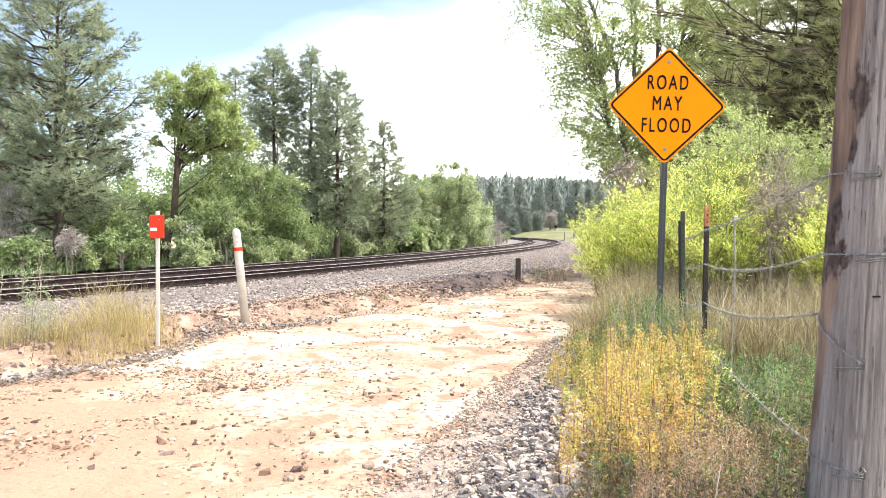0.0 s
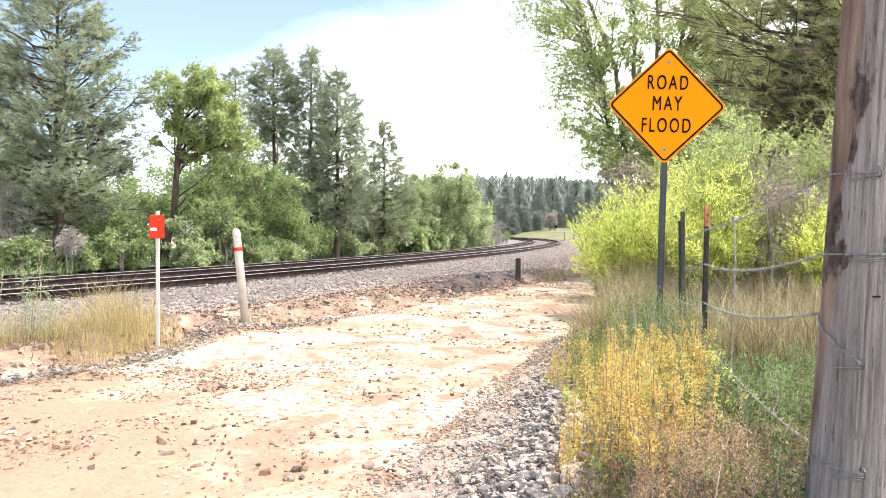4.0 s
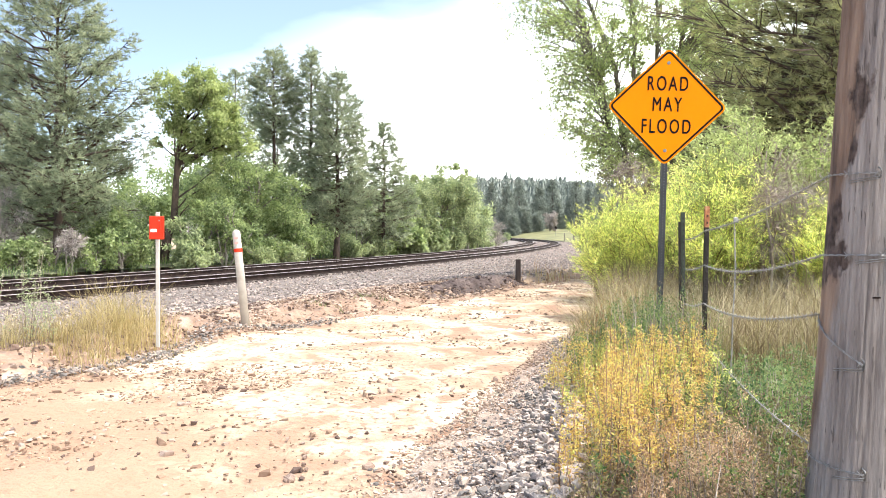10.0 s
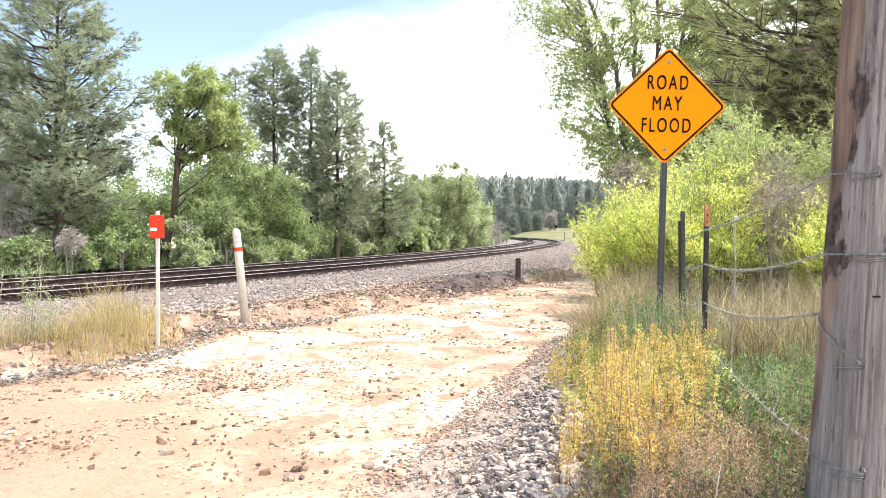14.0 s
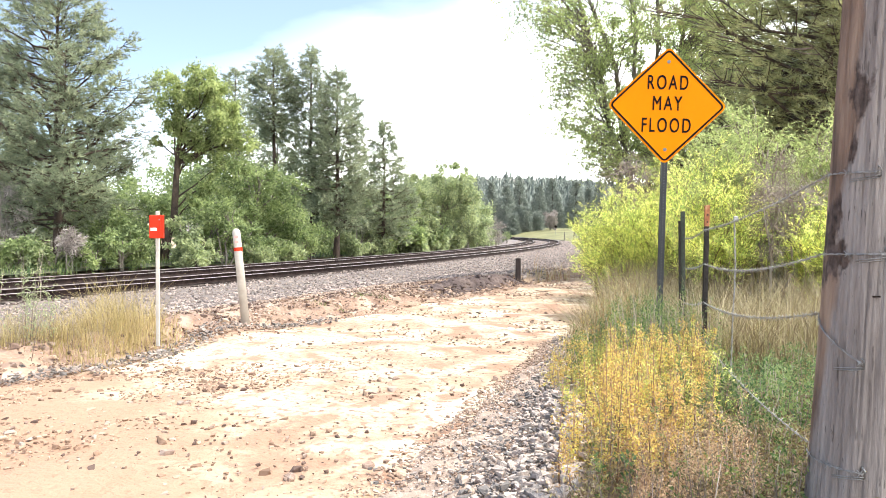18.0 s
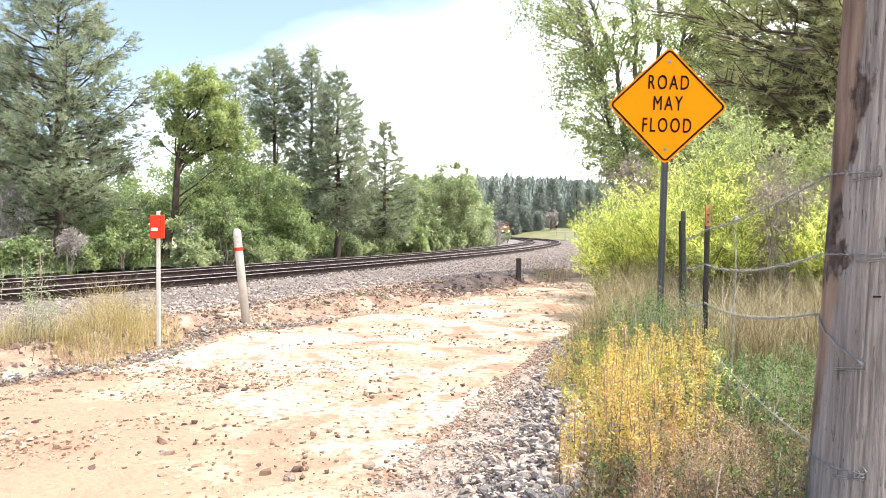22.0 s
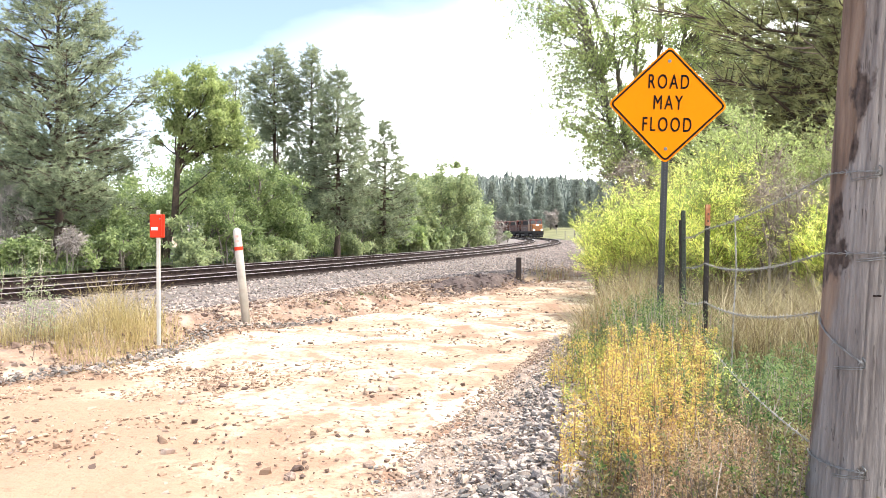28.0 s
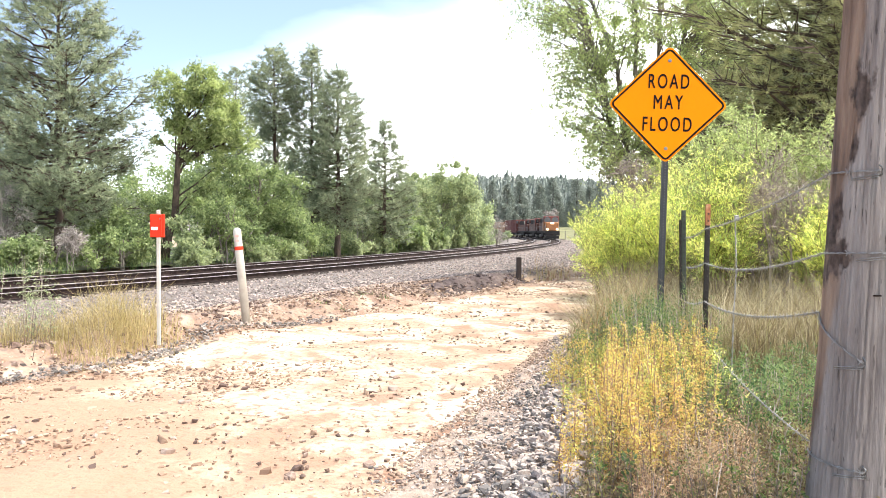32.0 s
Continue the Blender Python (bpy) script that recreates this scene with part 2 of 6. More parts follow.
M_BARK_PALE = material("grey_bark", [(0.10, 0.085, 0.07), (0.22, 0.19, 0.16), (0.32, 0.29, 0.25)], 0.95, scale=3, fine=22, bump=0.7, bump_depth=0.03, stretch=(1, 1, 0.4))
M_TWIG = material("dead_twigs", [(0.16, 0.12, 0.10), (0.30, 0.24, 0.20), (0.40, 0.34, 0.29)], 0.9, scale=2, fine=20, bump=0, island=0.4)
M_PINE = foliage("pine_needles", [(0.135, 0.162, 0.108), (0.26, 0.29, 0.19), (0.41, 0.435, 0.285)], 0.4)
# distance haze is put into this paler, bluer needle colour
M_PINE_FAR = foliage("hazed_far_pine", [(0.12, 0.14, 0.12), (0.21, 0.235, 0.20), (0.31, 0.33, 0.285)], 0.3)
M_LEAF = foliage("cottonwood_leaf", [(0.155, 0.19, 0.085), (0.30, 0.345, 0.155), (0.445, 0.485, 0.23)], 0.54)
M_LEAF_PALE = foliage("pale_cottonwood_leaf", [(0.25, 0.295, 0.14), (0.44, 0.50, 0.24), (0.62, 0.67, 0.35)], 0.62)
# leaf green made lighter and greyer: the valley haze is in the colour
M_LEAF_FAR = foliage("haze_greyed_leaf", [(0.17, 0.205, 0.12), (0.30, 0.34, 0.19), (0.43, 0.465, 0.27)], 0.5)
M_LEAF_DEEP = foliage("shrub_leaf", [(0.11, 0.145, 0.07), (0.225, 0.275, 0.13), (0.37, 0.42, 0.20)], 0.5)
M_WILLOW = foliage("willow_leaf", [(0.31, 0.39, 0.14), (0.60, 0.64, 0.24), (0.84, 0.82, 0.36)], 0.7, scale=1.6, vary=0.75)
M_YELLOW = foliage("yellowed_weed", [(0.40, 0.26, 0.13), (0.62, 0.43, 0.165), (0.74, 0.58, 0.20), (0.54, 0.50, 0.17)], 0.4, scale=2.2, vary=0.6)
M_OLIVE = foliage("olive_dry_grass", [(0.24, 0.19, 0.085), (0.39, 0.32, 0.15), (0.54, 0.44, 0.24)], 0.3)
M_GREENWEED = foliage("green_weed", [(0.07, 0.12, 0.05), (0.145, 0.205, 0.08), (0.265, 0.31, 0.12)], 0.4, scale=2.2, vary=0.6)
M_DULL = foliage("brown_weed", [(0.13, 0.10, 0.06), (0.24, 0.18, 0.11), (0.30, 0.27, 0.13)], 0.3, scale=2.2, vary=0.6)
M_STEM = material("willow_stem", [(0.13, 0.105, 0.05), (0.23, 0.19, 0.085), (0.31, 0.27, 0.12)], 0.8, scale=2, fine=20, bump=0, island=0.4)
M_STRAW = foliage("dry_grass", [(0.19, 0.15, 0.085), (0.335, 0.28, 0.17), (0.50, 0.43, 0.28)], 0.3, scale=1.6, vary=0.7)
M_PINKDRY = foliage("pinkish_dead_weed", [(0.34, 0.22, 0.14), (0.50, 0.35, 0.23), (0.60, 0.46, 0.30)], 0.35, scale=2.2, vary=0.6)
M_YELLOWFRESH = foliage("yellow_green_weed", [(0.34, 0.34, 0.11), (0.48, 0.46, 0.16), (0.30, 0.37, 0.13)], 0.45, scale=2.2, vary=0.6)
M_REDSTALK = material("reddish_stalk", [(0.15, 0.085, 0.055), (0.26, 0.15, 0.10), (0.36, 0.24, 0.16)], 0.85, scale=2, fine=20, bump=0, island=0.5)
M_DRYRED = foliage("reddish_dry_weed", [(0.26, 0.16, 0.09), (0.42, 0.27, 0.14), (0.40, 0.36, 0.16)], 0.3, scale=2.2, vary=0.7)
M_BLUEWEED = foliage("blue_green_weed", [(0.065, 0.115, 0.05), (0.14, 0.205, 0.088), (0.27, 0.325, 0.145)], 0.42, scale=2.2, vary=0.6)

# ---- plan of the railway: one long curve, then straight into the woods ----
CX, CY, R_OUT = -317.8, 168.4, 341.2
R_NEAR = R_OUT - 0.75
RAIL_TOP = -0.17
A_END = radians(6.5)      # the curve runs on to here, counted from due right of its centre


def on_track(s, off=0.0):
    """Place and heading at s metres along the near track (0 where it runs due +y), off metres towards the road."""
    r = R_NEAR + off
    if s <= R_NEAR * A_END:
        a = s / R_NEAR
        return CX + r * math.cos(a), CY + r * math.sin(a), a
    a, d = A_END, s - R_NEAR * A_END
    return CX + r * math.cos(a) - d * math.sin(a), CY + r * math.sin(a) + d * math.cos(a), a


def off_track(x, y):
    return np.hypot(x - CX, y - CY) - R_NEAR


# ---- ground ----
LEFT_Y = [-12, 2, 6.4, 8.14, 9.96, 12, 13.3, 16.4, 20, 30, 60]
LEFT_X = [-17, -7.0, -4.07, -3.2, -2.46, -1.4, -0.48, 1.4, 3.2, 8.2, 20]
RIGHT_Y = [-12, 3.8, 7.46, 12, 20, 30, 60]
RIGHT_X = [-6.0, -0.07, 1.31, 2.6, 5.0, 10.4, 23]


def fbm(x, y, f, seed=0.0):
    out = np.empty(x.shape)
    fx, fy, fo = x.ravel(), y.ravel(), out.ravel()
    for i in range(fx.size):
        fo[i] = noise.fractal((fx[i] * f + seed, fy[i] * f, seed), 1.0, 2.0, 3)
    return fo.reshape(x.shape)


def smooth01(t):
    t = np.clip(t, 0, 1)
    return t * t * (3 - 2 * t)


def ground_z(x, y):
    """Height of the ground: road level 0, a low berm by the tracks, the bed dipping to the ties, verge rising to the fence."""
    x, y = np.asarray(x, dtype=float), np.asarray(y, dtype=float)
    xl, xr = np.interp(y, LEFT_Y, LEFT_X), np.interp(y, RIGHT_Y, RIGHT_X)
    dl, dr = xl - x, x - xr
    fade = 1 - smooth01((y - 22) / 10)
    berm = 0.24 * smooth01(dl / 0.7) * fade
    verge = 0.24 * smooth01(dr / 1.0)
    off = off_track(x, y)
    bed = smooth01((off + 13) / 5) * smooth01((13 - off) / 9)
    berm = berm + 0.14 * np.exp(-((x + 2.95) / 0.75) ** 2 - ((y - 9.1) / 0.8) ** 2)
    z = berm + verge
    z = z * (1 - bed) + (RAIL_TOP - 0.22) * bed
    beyond = smooth01((-off - 8) / 14)
    z = z - 1.1 * beyond
    bank = smooth01((y - 150) / 120) * smooth01((off + 4) / 30)
    z = z + 2.6 * bank * smooth01((y - 120) / 60)
    return z


def axis(*spans):
    out = []
    for a, b, step in spans:
        out += list(np.arange(a, b, step))
    return np.array(out + [spans[-1][1]])


gx = axis((-3000, -400, 260), (-400, -60, 20), (-60, -14, 2.0), (-14, 6, 0.22), (6, 60, 2.0), (60, 400, 20), (400, 3000, 260))
gy = axis((-3000, -200, 280), (-200, -20, 15), (-20, 1, 1.5), (1, 22, 0.22), (22, 70, 1.2), (70, 400, 10), (400, 3000, 260))
GX, GY = np.meshgrid(gx, gy)
near = (np.abs(GX) < 60) & (GY > -20) & (GY < 70)
rough = np.where(near, 1, 0) * 0.035 * fbm(GX, GY, 0.9)
GZ = ground_z(GX, GY) + rough
corridor = off_track(GX, GY)
GZ = GZ - 0.35 * smooth01((corridor + 10) / 2) * smooth01((11 - corridor) / 2) * (GY > -60)
nx, ny = len(gx), len(gy)
idx = np.arange(nx * ny).reshape(ny, nx)
quads = np.stack([idx[:-1, :-1], idx[:-1, 1:], idx[1:, 1:], idx[1:, :-1]], -1).reshape(-1, 4)
ground = new("ground", mesh_from("ground", np.stack([GX, GY, GZ - 0.03], -1).reshape(-1, 3), quads, [M_EARTH], smooth=True))
tagged(ground, "dry reddish earth and grass ground of the valley", "ground", kind="structure")


def sheet(name, u, v, place, lift, mat, label, relief=0.02, freq=1.2, tuck=0.0):
    U, W = np.meshgrid(u, v)
    X, Y = place(U, W)
    Z = ground_z(X, Y) + lift + relief * fbm(X, Y, freq, 3.1) + relief * 0.5 * fbm(X, Y, freq * 4, 7.7)
    edge = np.minimum(U - U.min(), U.max() - U) / (U.max() - U.min())
    Z = Z - tuck * (1 - smooth01(edge / 0.14))
    i = np.arange(U.size).reshape(U.shape)
    q = np.stack([i[:-1, :-1], i[:-1, 1:], i[1:, 1:], i[1:, :-1]], -1).reshape(-1, 4)
    ob = new(name, mesh_from(name, np.stack([X, Y, Z], -1).reshape(-1, 3), q, [mat], smooth=True))
    return tagged(ob, label, name, kind="structure")


def road_place(u, v):
    xl, xr = np.interp(v, LEFT_Y, LEFT_X), np.interp(v, RIGHT_Y, RIGHT_X)
    wob = 0.12 * np.sin(v * 1.7) + 0.07 * np.sin(v * 4.1 + 1)
    return xl - 0.35 + wob * (1 - u) + (xr - xl + 0.8) * u, v


road = sheet("road", np.linspace(0, 1, 46), axis((-12, 2, 0.7), (2, 22, 0.1), (22, 60, 0.6)), road_place, 0.05, M_ROAD,
             "pale pinkish dirt road with scattered stones", 0.03, 0.8, 0.07)


def berm_place(u, v):
    xl = np.interp(v, LEFT_Y, LEFT_X)
    wob = 0.25 * np.sin(v * 1.1 + 2) + 0.12 * np.sin(v * 3.3)
    return xl + 0.25 - u * (np.interp(v, [8, 13, 16], [2.2, 1.1, 0.3]) + wob), v


berm = sheet("berm", np.linspace(0, 1, 26), axis((1, 24, 0.12)), berm_place, 0.055, M_REDDIRT, "low berm of loose reddish earth between road and ballast", 0.07, 2.4, 0.1)
bed = sheet("ballast_bed", np.array([-9.5, -8, -7, -6, -4, -2, -1, 0, 1, 2, 3, 4, 5, 6, 7, 8, 9, 10, 11, 12, 13]) * 1.0,
            axis((-190, -60, 2.5), (-60, 45, 4)), lambda u, v: (CX + (R_NEAR + u) * np.cos(v / R_NEAR), CY + (R_NEAR + u) * np.sin(v / R_NEAR)),
            -0.03, M_BALLAST_BED, "grey crushed stone bed under the railway tracks", 0.03, 1.0, 0.09)

# shade under the trees is painted in as this dark green-brown
M_SHADE_FLOOR = material("woodland_floor", [(0.03, 0.035, 0.018), (0.06, 0.07, 0.032), (0.11, 0.10, 0.06)], 0.95, scale=0.6, fine=6, bump=0.5, bump_depth=0.06)
M_LITTER = material("verge_litter", [(0.08, 0.055, 0.035), (0.15, 0.11, 0.07), (0.24, 0.18, 0.12)], 0.95, scale=3, fine=30, bump=0.8, bump_depth=0.03)
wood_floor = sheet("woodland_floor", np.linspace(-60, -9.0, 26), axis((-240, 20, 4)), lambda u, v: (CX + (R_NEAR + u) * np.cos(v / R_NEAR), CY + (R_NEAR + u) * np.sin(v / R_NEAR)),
                   0.05, M_SHADE_FLOOR, "grassy floor of the wood beyond the tracks, its shade put into the dark colour", 0.08, 0.5)
verge_floor = sheet("verge", np.linspace(0.55, 9, 40), axis((-6, 2, 0.8), (2, 14, 0.15), (14, 40, 1.0)), lambda u, v: (np.interp(v, RIGHT_Y, RIGHT_X) + u - 0.25 * smooth01((v - 6) / 3) + 0.1 * np.sin(v * 2.3), v),
                    0.03, M_LITTER, "dark verge soil with dead leaves under the weeds", 0.03, 2.0)

# ---- stones ----
def stone_meshes(n, seed):
    """A few crushed stones: hulls of a handful of random points, so faceted and sharp-edged."""
    g = np.random.default_rng(seed)
    out = []
    for _ in range(n):
        bm = bmesh.new()
        p = np.array([(x, y, z) for x in (-1, 1) for y in (-1, 1) for z in (-1, 1)], float) * 0.42
        p = (p + g.normal(0, 0.17, (8, 3))) * (1.15, g.uniform(0.6, 0.95), g.uniform(0.4, 0.75))
        for q in p:
            bm.verts.new(q)
        bmesh.ops.convex_hull(bm, input=bm.verts)
        bm.verts.index_update()
        used = sorted({v.index for f in bm.faces for v in f.verts})
        remap = {k: i for i, k in enumerate(used)}
        bm.verts.ensure_lookup_table()
        v = np.array([bm.verts[k].co[:] for k in used])
        f = np.array([[remap[w.index] for w in t.verts] for t in bm.faces])
        bm.free()
        out.append((v, f))
    return out


STONES = stone_meshes(16, 3)
STONE_DATA = {}


def stones(name, xy, size, lift, mat, label, category="stones", sink=0.2, kind="stuff", apart=0, owner=None):
    """Loose stones on the ground, joined; the first `apart` of them (sorted by y) are pieces of their own."""
    xy, size = np.asarray(xy), np.asarray(size)
    reseed(len(xy), 3)
    order = np.argsort(xy[:, 1] - size * 20)
    xy, size = xy[order], size[order]
    lift = np.broadcast_to(lift, (len(xy),))[order]
    z = ground_z(xy[:, 0], xy[:, 1]) + lift + size * (0.3 - sink)
    yaw = rng.uniform(0, 6.28, len(xy))
    pick = rng.integers(0, len(STONES), len(xy))
    V, F, o = [], [], 0
    for k in range(apart, len(xy)):
        v, f = STONES[pick[k]]
        c, s = math.cos(yaw[k]) * size[k], math.sin(yaw[k]) * size[k]
        V.append(np.stack([v[:, 0] * c - v[:, 1] * s + xy[k, 0], v[:, 0] * s + v[:, 1] * c + xy[k, 1], v[:, 2] * size[k] + z[k]], -1))
        F.append(f + o)
        o += len(v)
    ob = new(name, mesh_from(name, np.concatenate(V), np.concatenate(F), [mat]))
    tagged(ob, label, category, kind=kind)
    for k in range(apart):
        key = (pick[k], mat.name)
        if key not in STONE_DATA:
            STONE_DATA[key] = mesh_from("stone", *STONES[pick[k]], [mat])
        m = pose(xy[k, 0], xy[k, 1], z[k], 0, 0, math.degrees(yaw[k])) @ Matrix.Scale(size[k], 4)
        part("stone", STONE_DATA[key], None, owner or ob, m=m)
    return ob


def spread(n, u0, u1, y0, y1, power=1.0):
    """Points in the road's own coordinates: u across from its left edge (0) to its right edge (1)."""
    y = y0 + (y1 - y0) * rng.random(n) ** power
    u = rng.uniform(u0, u1, n)
    xl, xr = np.interp(y, LEFT_Y, LEFT_X), np.interp(y, RIGHT_Y, RIGHT_X)
    return np.stack([xl + (xr - xl) * u, y], -1)


# loose stones on the road, a windrow of crushed stone along its right edge, another along the left
xy = spread(9000, -0.08, 1.02, 2.8, 22, 1.3)
stones("road_clods", xy, rng.gamma(1.3, 0.0075, len(xy)) + 0.006, 0.048, M_CLOD, "small dry clods of the dirt road", "clods", sink=0.3)
xy = spread(5600, -0.06, 0.55, 2.8, 7.5, 1.1)
stones("road_chips", xy, rng.gamma(1.5, 0.0065, len(xy)) + 0.006, 0.048, M_CLOD, "reddish crumbs of dirt on the near part of the road", "clods", sink=0.25)
xy = spread(2800, -0.05, 1.0, 2.8, 20, 1.5)
stones("road_stones", xy, np.minimum(rng.gamma(1.5, 0.009, len(xy)) + 0.008, 0.06), 0.05, M_PEBBLE, "small brown stones scattered on the dirt road", apart=260, owner=road)
y = 2.6 + 6.2 * rng.random(8200) ** 1.25
xr = np.interp(y, RIGHT_Y, RIGHT_X)
w = np.interp(y, [2.6, 3.8, 5.5, 8.8], [1.05, 0.95, 0.55, 0.15])
k = rng.beta(1.9, 1.15, len(y))
xy = np.stack([xr - 0.30 + w * (k * 1.36 - 0.12) + rng.normal(0, 0.04, len(y)), y], -1)
gravel_bed = sheet("gravel_bed", np.linspace(0, 1, 22), axis((1.5, 9, 0.07)), lambda u, v: (np.interp(v, RIGHT_Y, RIGHT_X) - 0.32 + 0.06 * np.sin(v * 5.3) * (1 - u) + np.interp(v, [2.6, 3.8, 5.5, 9], [1.45, 1.3, 0.8, 0.3]) * u, v), 0.085, M_GRAVEL_DUST, "pinkish dust and fine chips under the gravel", 0.03, 3.0, 0.075)
stones("gravel_windrow", xy, np.minimum(rng.gamma(1.5, 0.0088, len(xy)) + 0.008, 0.058) * (0.5 + 0.7 * k ** 2), 0.075 + 0.08 * k * rng.random(len(xy)), M_GRAVEL, "grey crushed stone heaped along the edge of the dirt road", "gravel", apart=290)
y = 2.6 + 6.0 * rng.random(5500) ** 1.25
w = np.interp(y, [2.6, 3.8, 5.5, 8.8], [1.2, 1.05, 0.6, 0.2])
xy = np.stack([np.interp(y, RIGHT_Y, RIGHT_X) - 0.42 + w * rng.beta(1.5, 1.3, len(y)), y], -1)
stones("gravel_chips", xy, rng.gamma(2.0, 0.0045, len(xy)) + 0.005, 0.075 + 0.02 * rng.random(len(xy)), M_TOE, "fine pinkish chips and clods at the foot of the gravel", "gravel", sink=0.25)
y = 2.65 + 1.3 * rng.random(46) ** 1.2
xy = np.stack([np.interp(y, RIGHT_Y, RIGHT_X) + rng.uniform(0.35, 0.9, len(y)), y], -1)
stones("gravel_windrow", xy, rng.uniform(0.03, 0.07, len(xy)), 0.10 + 0.04 * rng.random(len(xy)), M_GRAVEL, "larger grey broken stones on the gravel heap", "gravel", apart=40)
y = rng.uniform(3, 11, 1500)
xl = np.interp(y, LEFT_Y, LEFT_X)
xy = np.stack([xl + 0.12 + 0.14 * np.sin(y * 1.9) + rng.normal(0, 0.14, len(y)), y], -1)
stones("gravel_strip", xy, np.minimum(rng.gamma(2.0, 0.0085, len(xy)) + 0.009, 0.055), 0.07 + 0.03 * rng.random(len(xy)), M_STONE, "thin strip of grey stones along the berm", "gravel")
y = rng.uniform(3, 18, 3200)
xl = np.interp(y, LEFT_Y, LEFT_X)
xy = np.stack([xl - 0.1 - 2.2 * rng.random(len(y)) ** 1.3, y], -1)
stones("berm_stones", xy, np.minimum(rng.gamma(1.6, 0.011, len(xy)) + 0.010, 0.07), 0.075, M_PEBBLE, "brown clods and stones on the red berm")
y = rng.uniform(4, 19, 4200)
xy = np.stack([np.interp(y, LEFT_Y, LEFT_X) + 0.15 - 2.1 * rng.random(len(y)) ** 1.2, y], -1)
stones("berm_clods", xy, rng.gamma(1.6, 0.009, len(xy)) + 0.008, 0.07, M_CLOD, "small pinkish clods on the berm", "clods", sink=0.25)
# ballast: dense near the road, sparser with distance
s = -190 + 100 * rng.random(54000) ** 1.3
o = -7.0 + 20.0 * rng.random(len(s)) ** 0.65
a = s / R_NEAR
bx, by = CX + (R_NEAR + o) * np.cos(a), CY + (R_NEAR + o) * np.sin(a)
xl = np.interp(by, LEFT_Y, LEFT_X)
ok = (bx < xl - np.interp(by, [8, 10, 13.5, 16], [1.0, 0.35, 0.6, 0.0]) - 1.2 * rng.random(len(bx)) * np.interp(by, [10, 15], [1, 0.25])) & (by > 4) & (np.abs(o) > 1.1) & (np.abs(o + 4.27) > 1.1)
stones("ballast_stones", np.stack([bx, by], -1)[ok], rng.gamma(4.0, 0.0078, ok.sum()) + 0.022, 0.014, M_BALLAST, "grey and pinkish crushed ballast stones", "ballast")

s = rng.uniform(-100, -30, 7500)
o = -6.5 + 17.0 * rng.random(len(s)) ** 0.9
ok = (np.abs(o) > 1.0) & (np.abs(o + 4.27) > 1.0)
a = s / R_NEAR
stones("ballast_stones", np.stack([CX + (R_NEAR + o) * np.cos(a), CY + (R_NEAR + o) * np.sin(a)], -1)[ok], rng.gamma(4.0, 0.012, ok.sum()) + 0.05, 0.012, M_BALLAST, "grey and pinkish crushed ballast stones round the far bend", "ballast")

# reddish dirt and clods mixed into the toe of the ballast
y = rng.uniform(9.5, 18, 8500)
xy = np.stack([np.interp(y, LEFT_Y, LEFT_X) - 0.1 - np.interp(y, [9.5, 13, 18], [1.6, 3.4, 3.8]) * rng.random(len(y)) ** 1.6, y], -1)
stones("ballast_clods", xy, rng.gamma(2.2, 0.011, len(xy)) + 0.014, 0.03, M_TOE, "reddish clods mixed into the toe of the ballast", "clods", sink=0.25)

# heap of dark soil beside the far bend of the road
M_SOIL = material("dark_soil", [(0.055, 0.038, 0.036), (0.105, 0.077, 0.072), (0.175, 0.13, 0.115)], 0.95, scale=2.2, fine=14, bump=0.9, bump_depth=0.06)
U, W = np.meshgrid(np.linspace(-1, 1, 110), np.linspace(-1, 1, 54))
hx_, hy_ = 0.75 + U * 1.25 + W * 0.45, 16.5 + U * 2.4 - W * 0.28
hz_ = ground_z(hx_, hy_) - 0.04 + 0.18 * np.clip(1 - U ** 2, 0, 1) ** 0.8 * np.clip(1 - W ** 2, 0, 1) ** 0.9 * (1 + 0.5 * fbm(hx_, hy_, 1.6, 4.0)) + 0.06 * fbm(hx_, hy_, 5.0, 2.0) + 0.05 * fbm(hx_, hy_, 13.0, 6.0)
i = np.arange(U.size).reshape(U.shape)
q = np.stack([i[:-1, :-1], i[1:, :-1], i[1:, 1:], i[:-1, 1:]], -1).reshape(-1, 4)
tagged(new("soil_bank", mesh_from("soil_bank", np.stack([hx_, hy_, hz_], -1).reshape(-1, 3), q, [M_SOIL], smooth=True)), "long low heap of dark loose soil beside the road", "soil", kind="structure")
reseed(7, 7)
u_, w_ = rng.uniform(-1, 1, 450), rng.normal(0, 0.8, 450)
clod_x, clod_y = 0.75 + u_ * 1.25 + w_ * 0.45, 16.5 + u_ * 2.4 - w_ * 0.28
clod_h = 0.16 * np.clip(1 - u_ ** 2, 0, 1) ** 0.8 * np.clip(1 - w_ ** 2, 0, 1) ** 0.9
stones("soil_clods", np.stack([clod_x, clod_y], -1), rng.gamma(2.0, 0.014, 450) + 0.015, clod_h - 0.02, M_SOIL, "dark clods on and round the soil heap", "clods")

# ---- railway tracks ----
RAIL_PROFILE = [(-0.075, 0), (0.075, 0), (0.075, 0.012), (0.012, 0.03), (0.01, 0.12), (0.036, 0.135), (0.036, 0.168),
                (0.024, 0.178), (-0.024, 0.178), (-0.036, 0.168), (-0.036, 0.135), (-0.01, 0.12), (-0.012, 0.03), (-0.075, 0.012)]


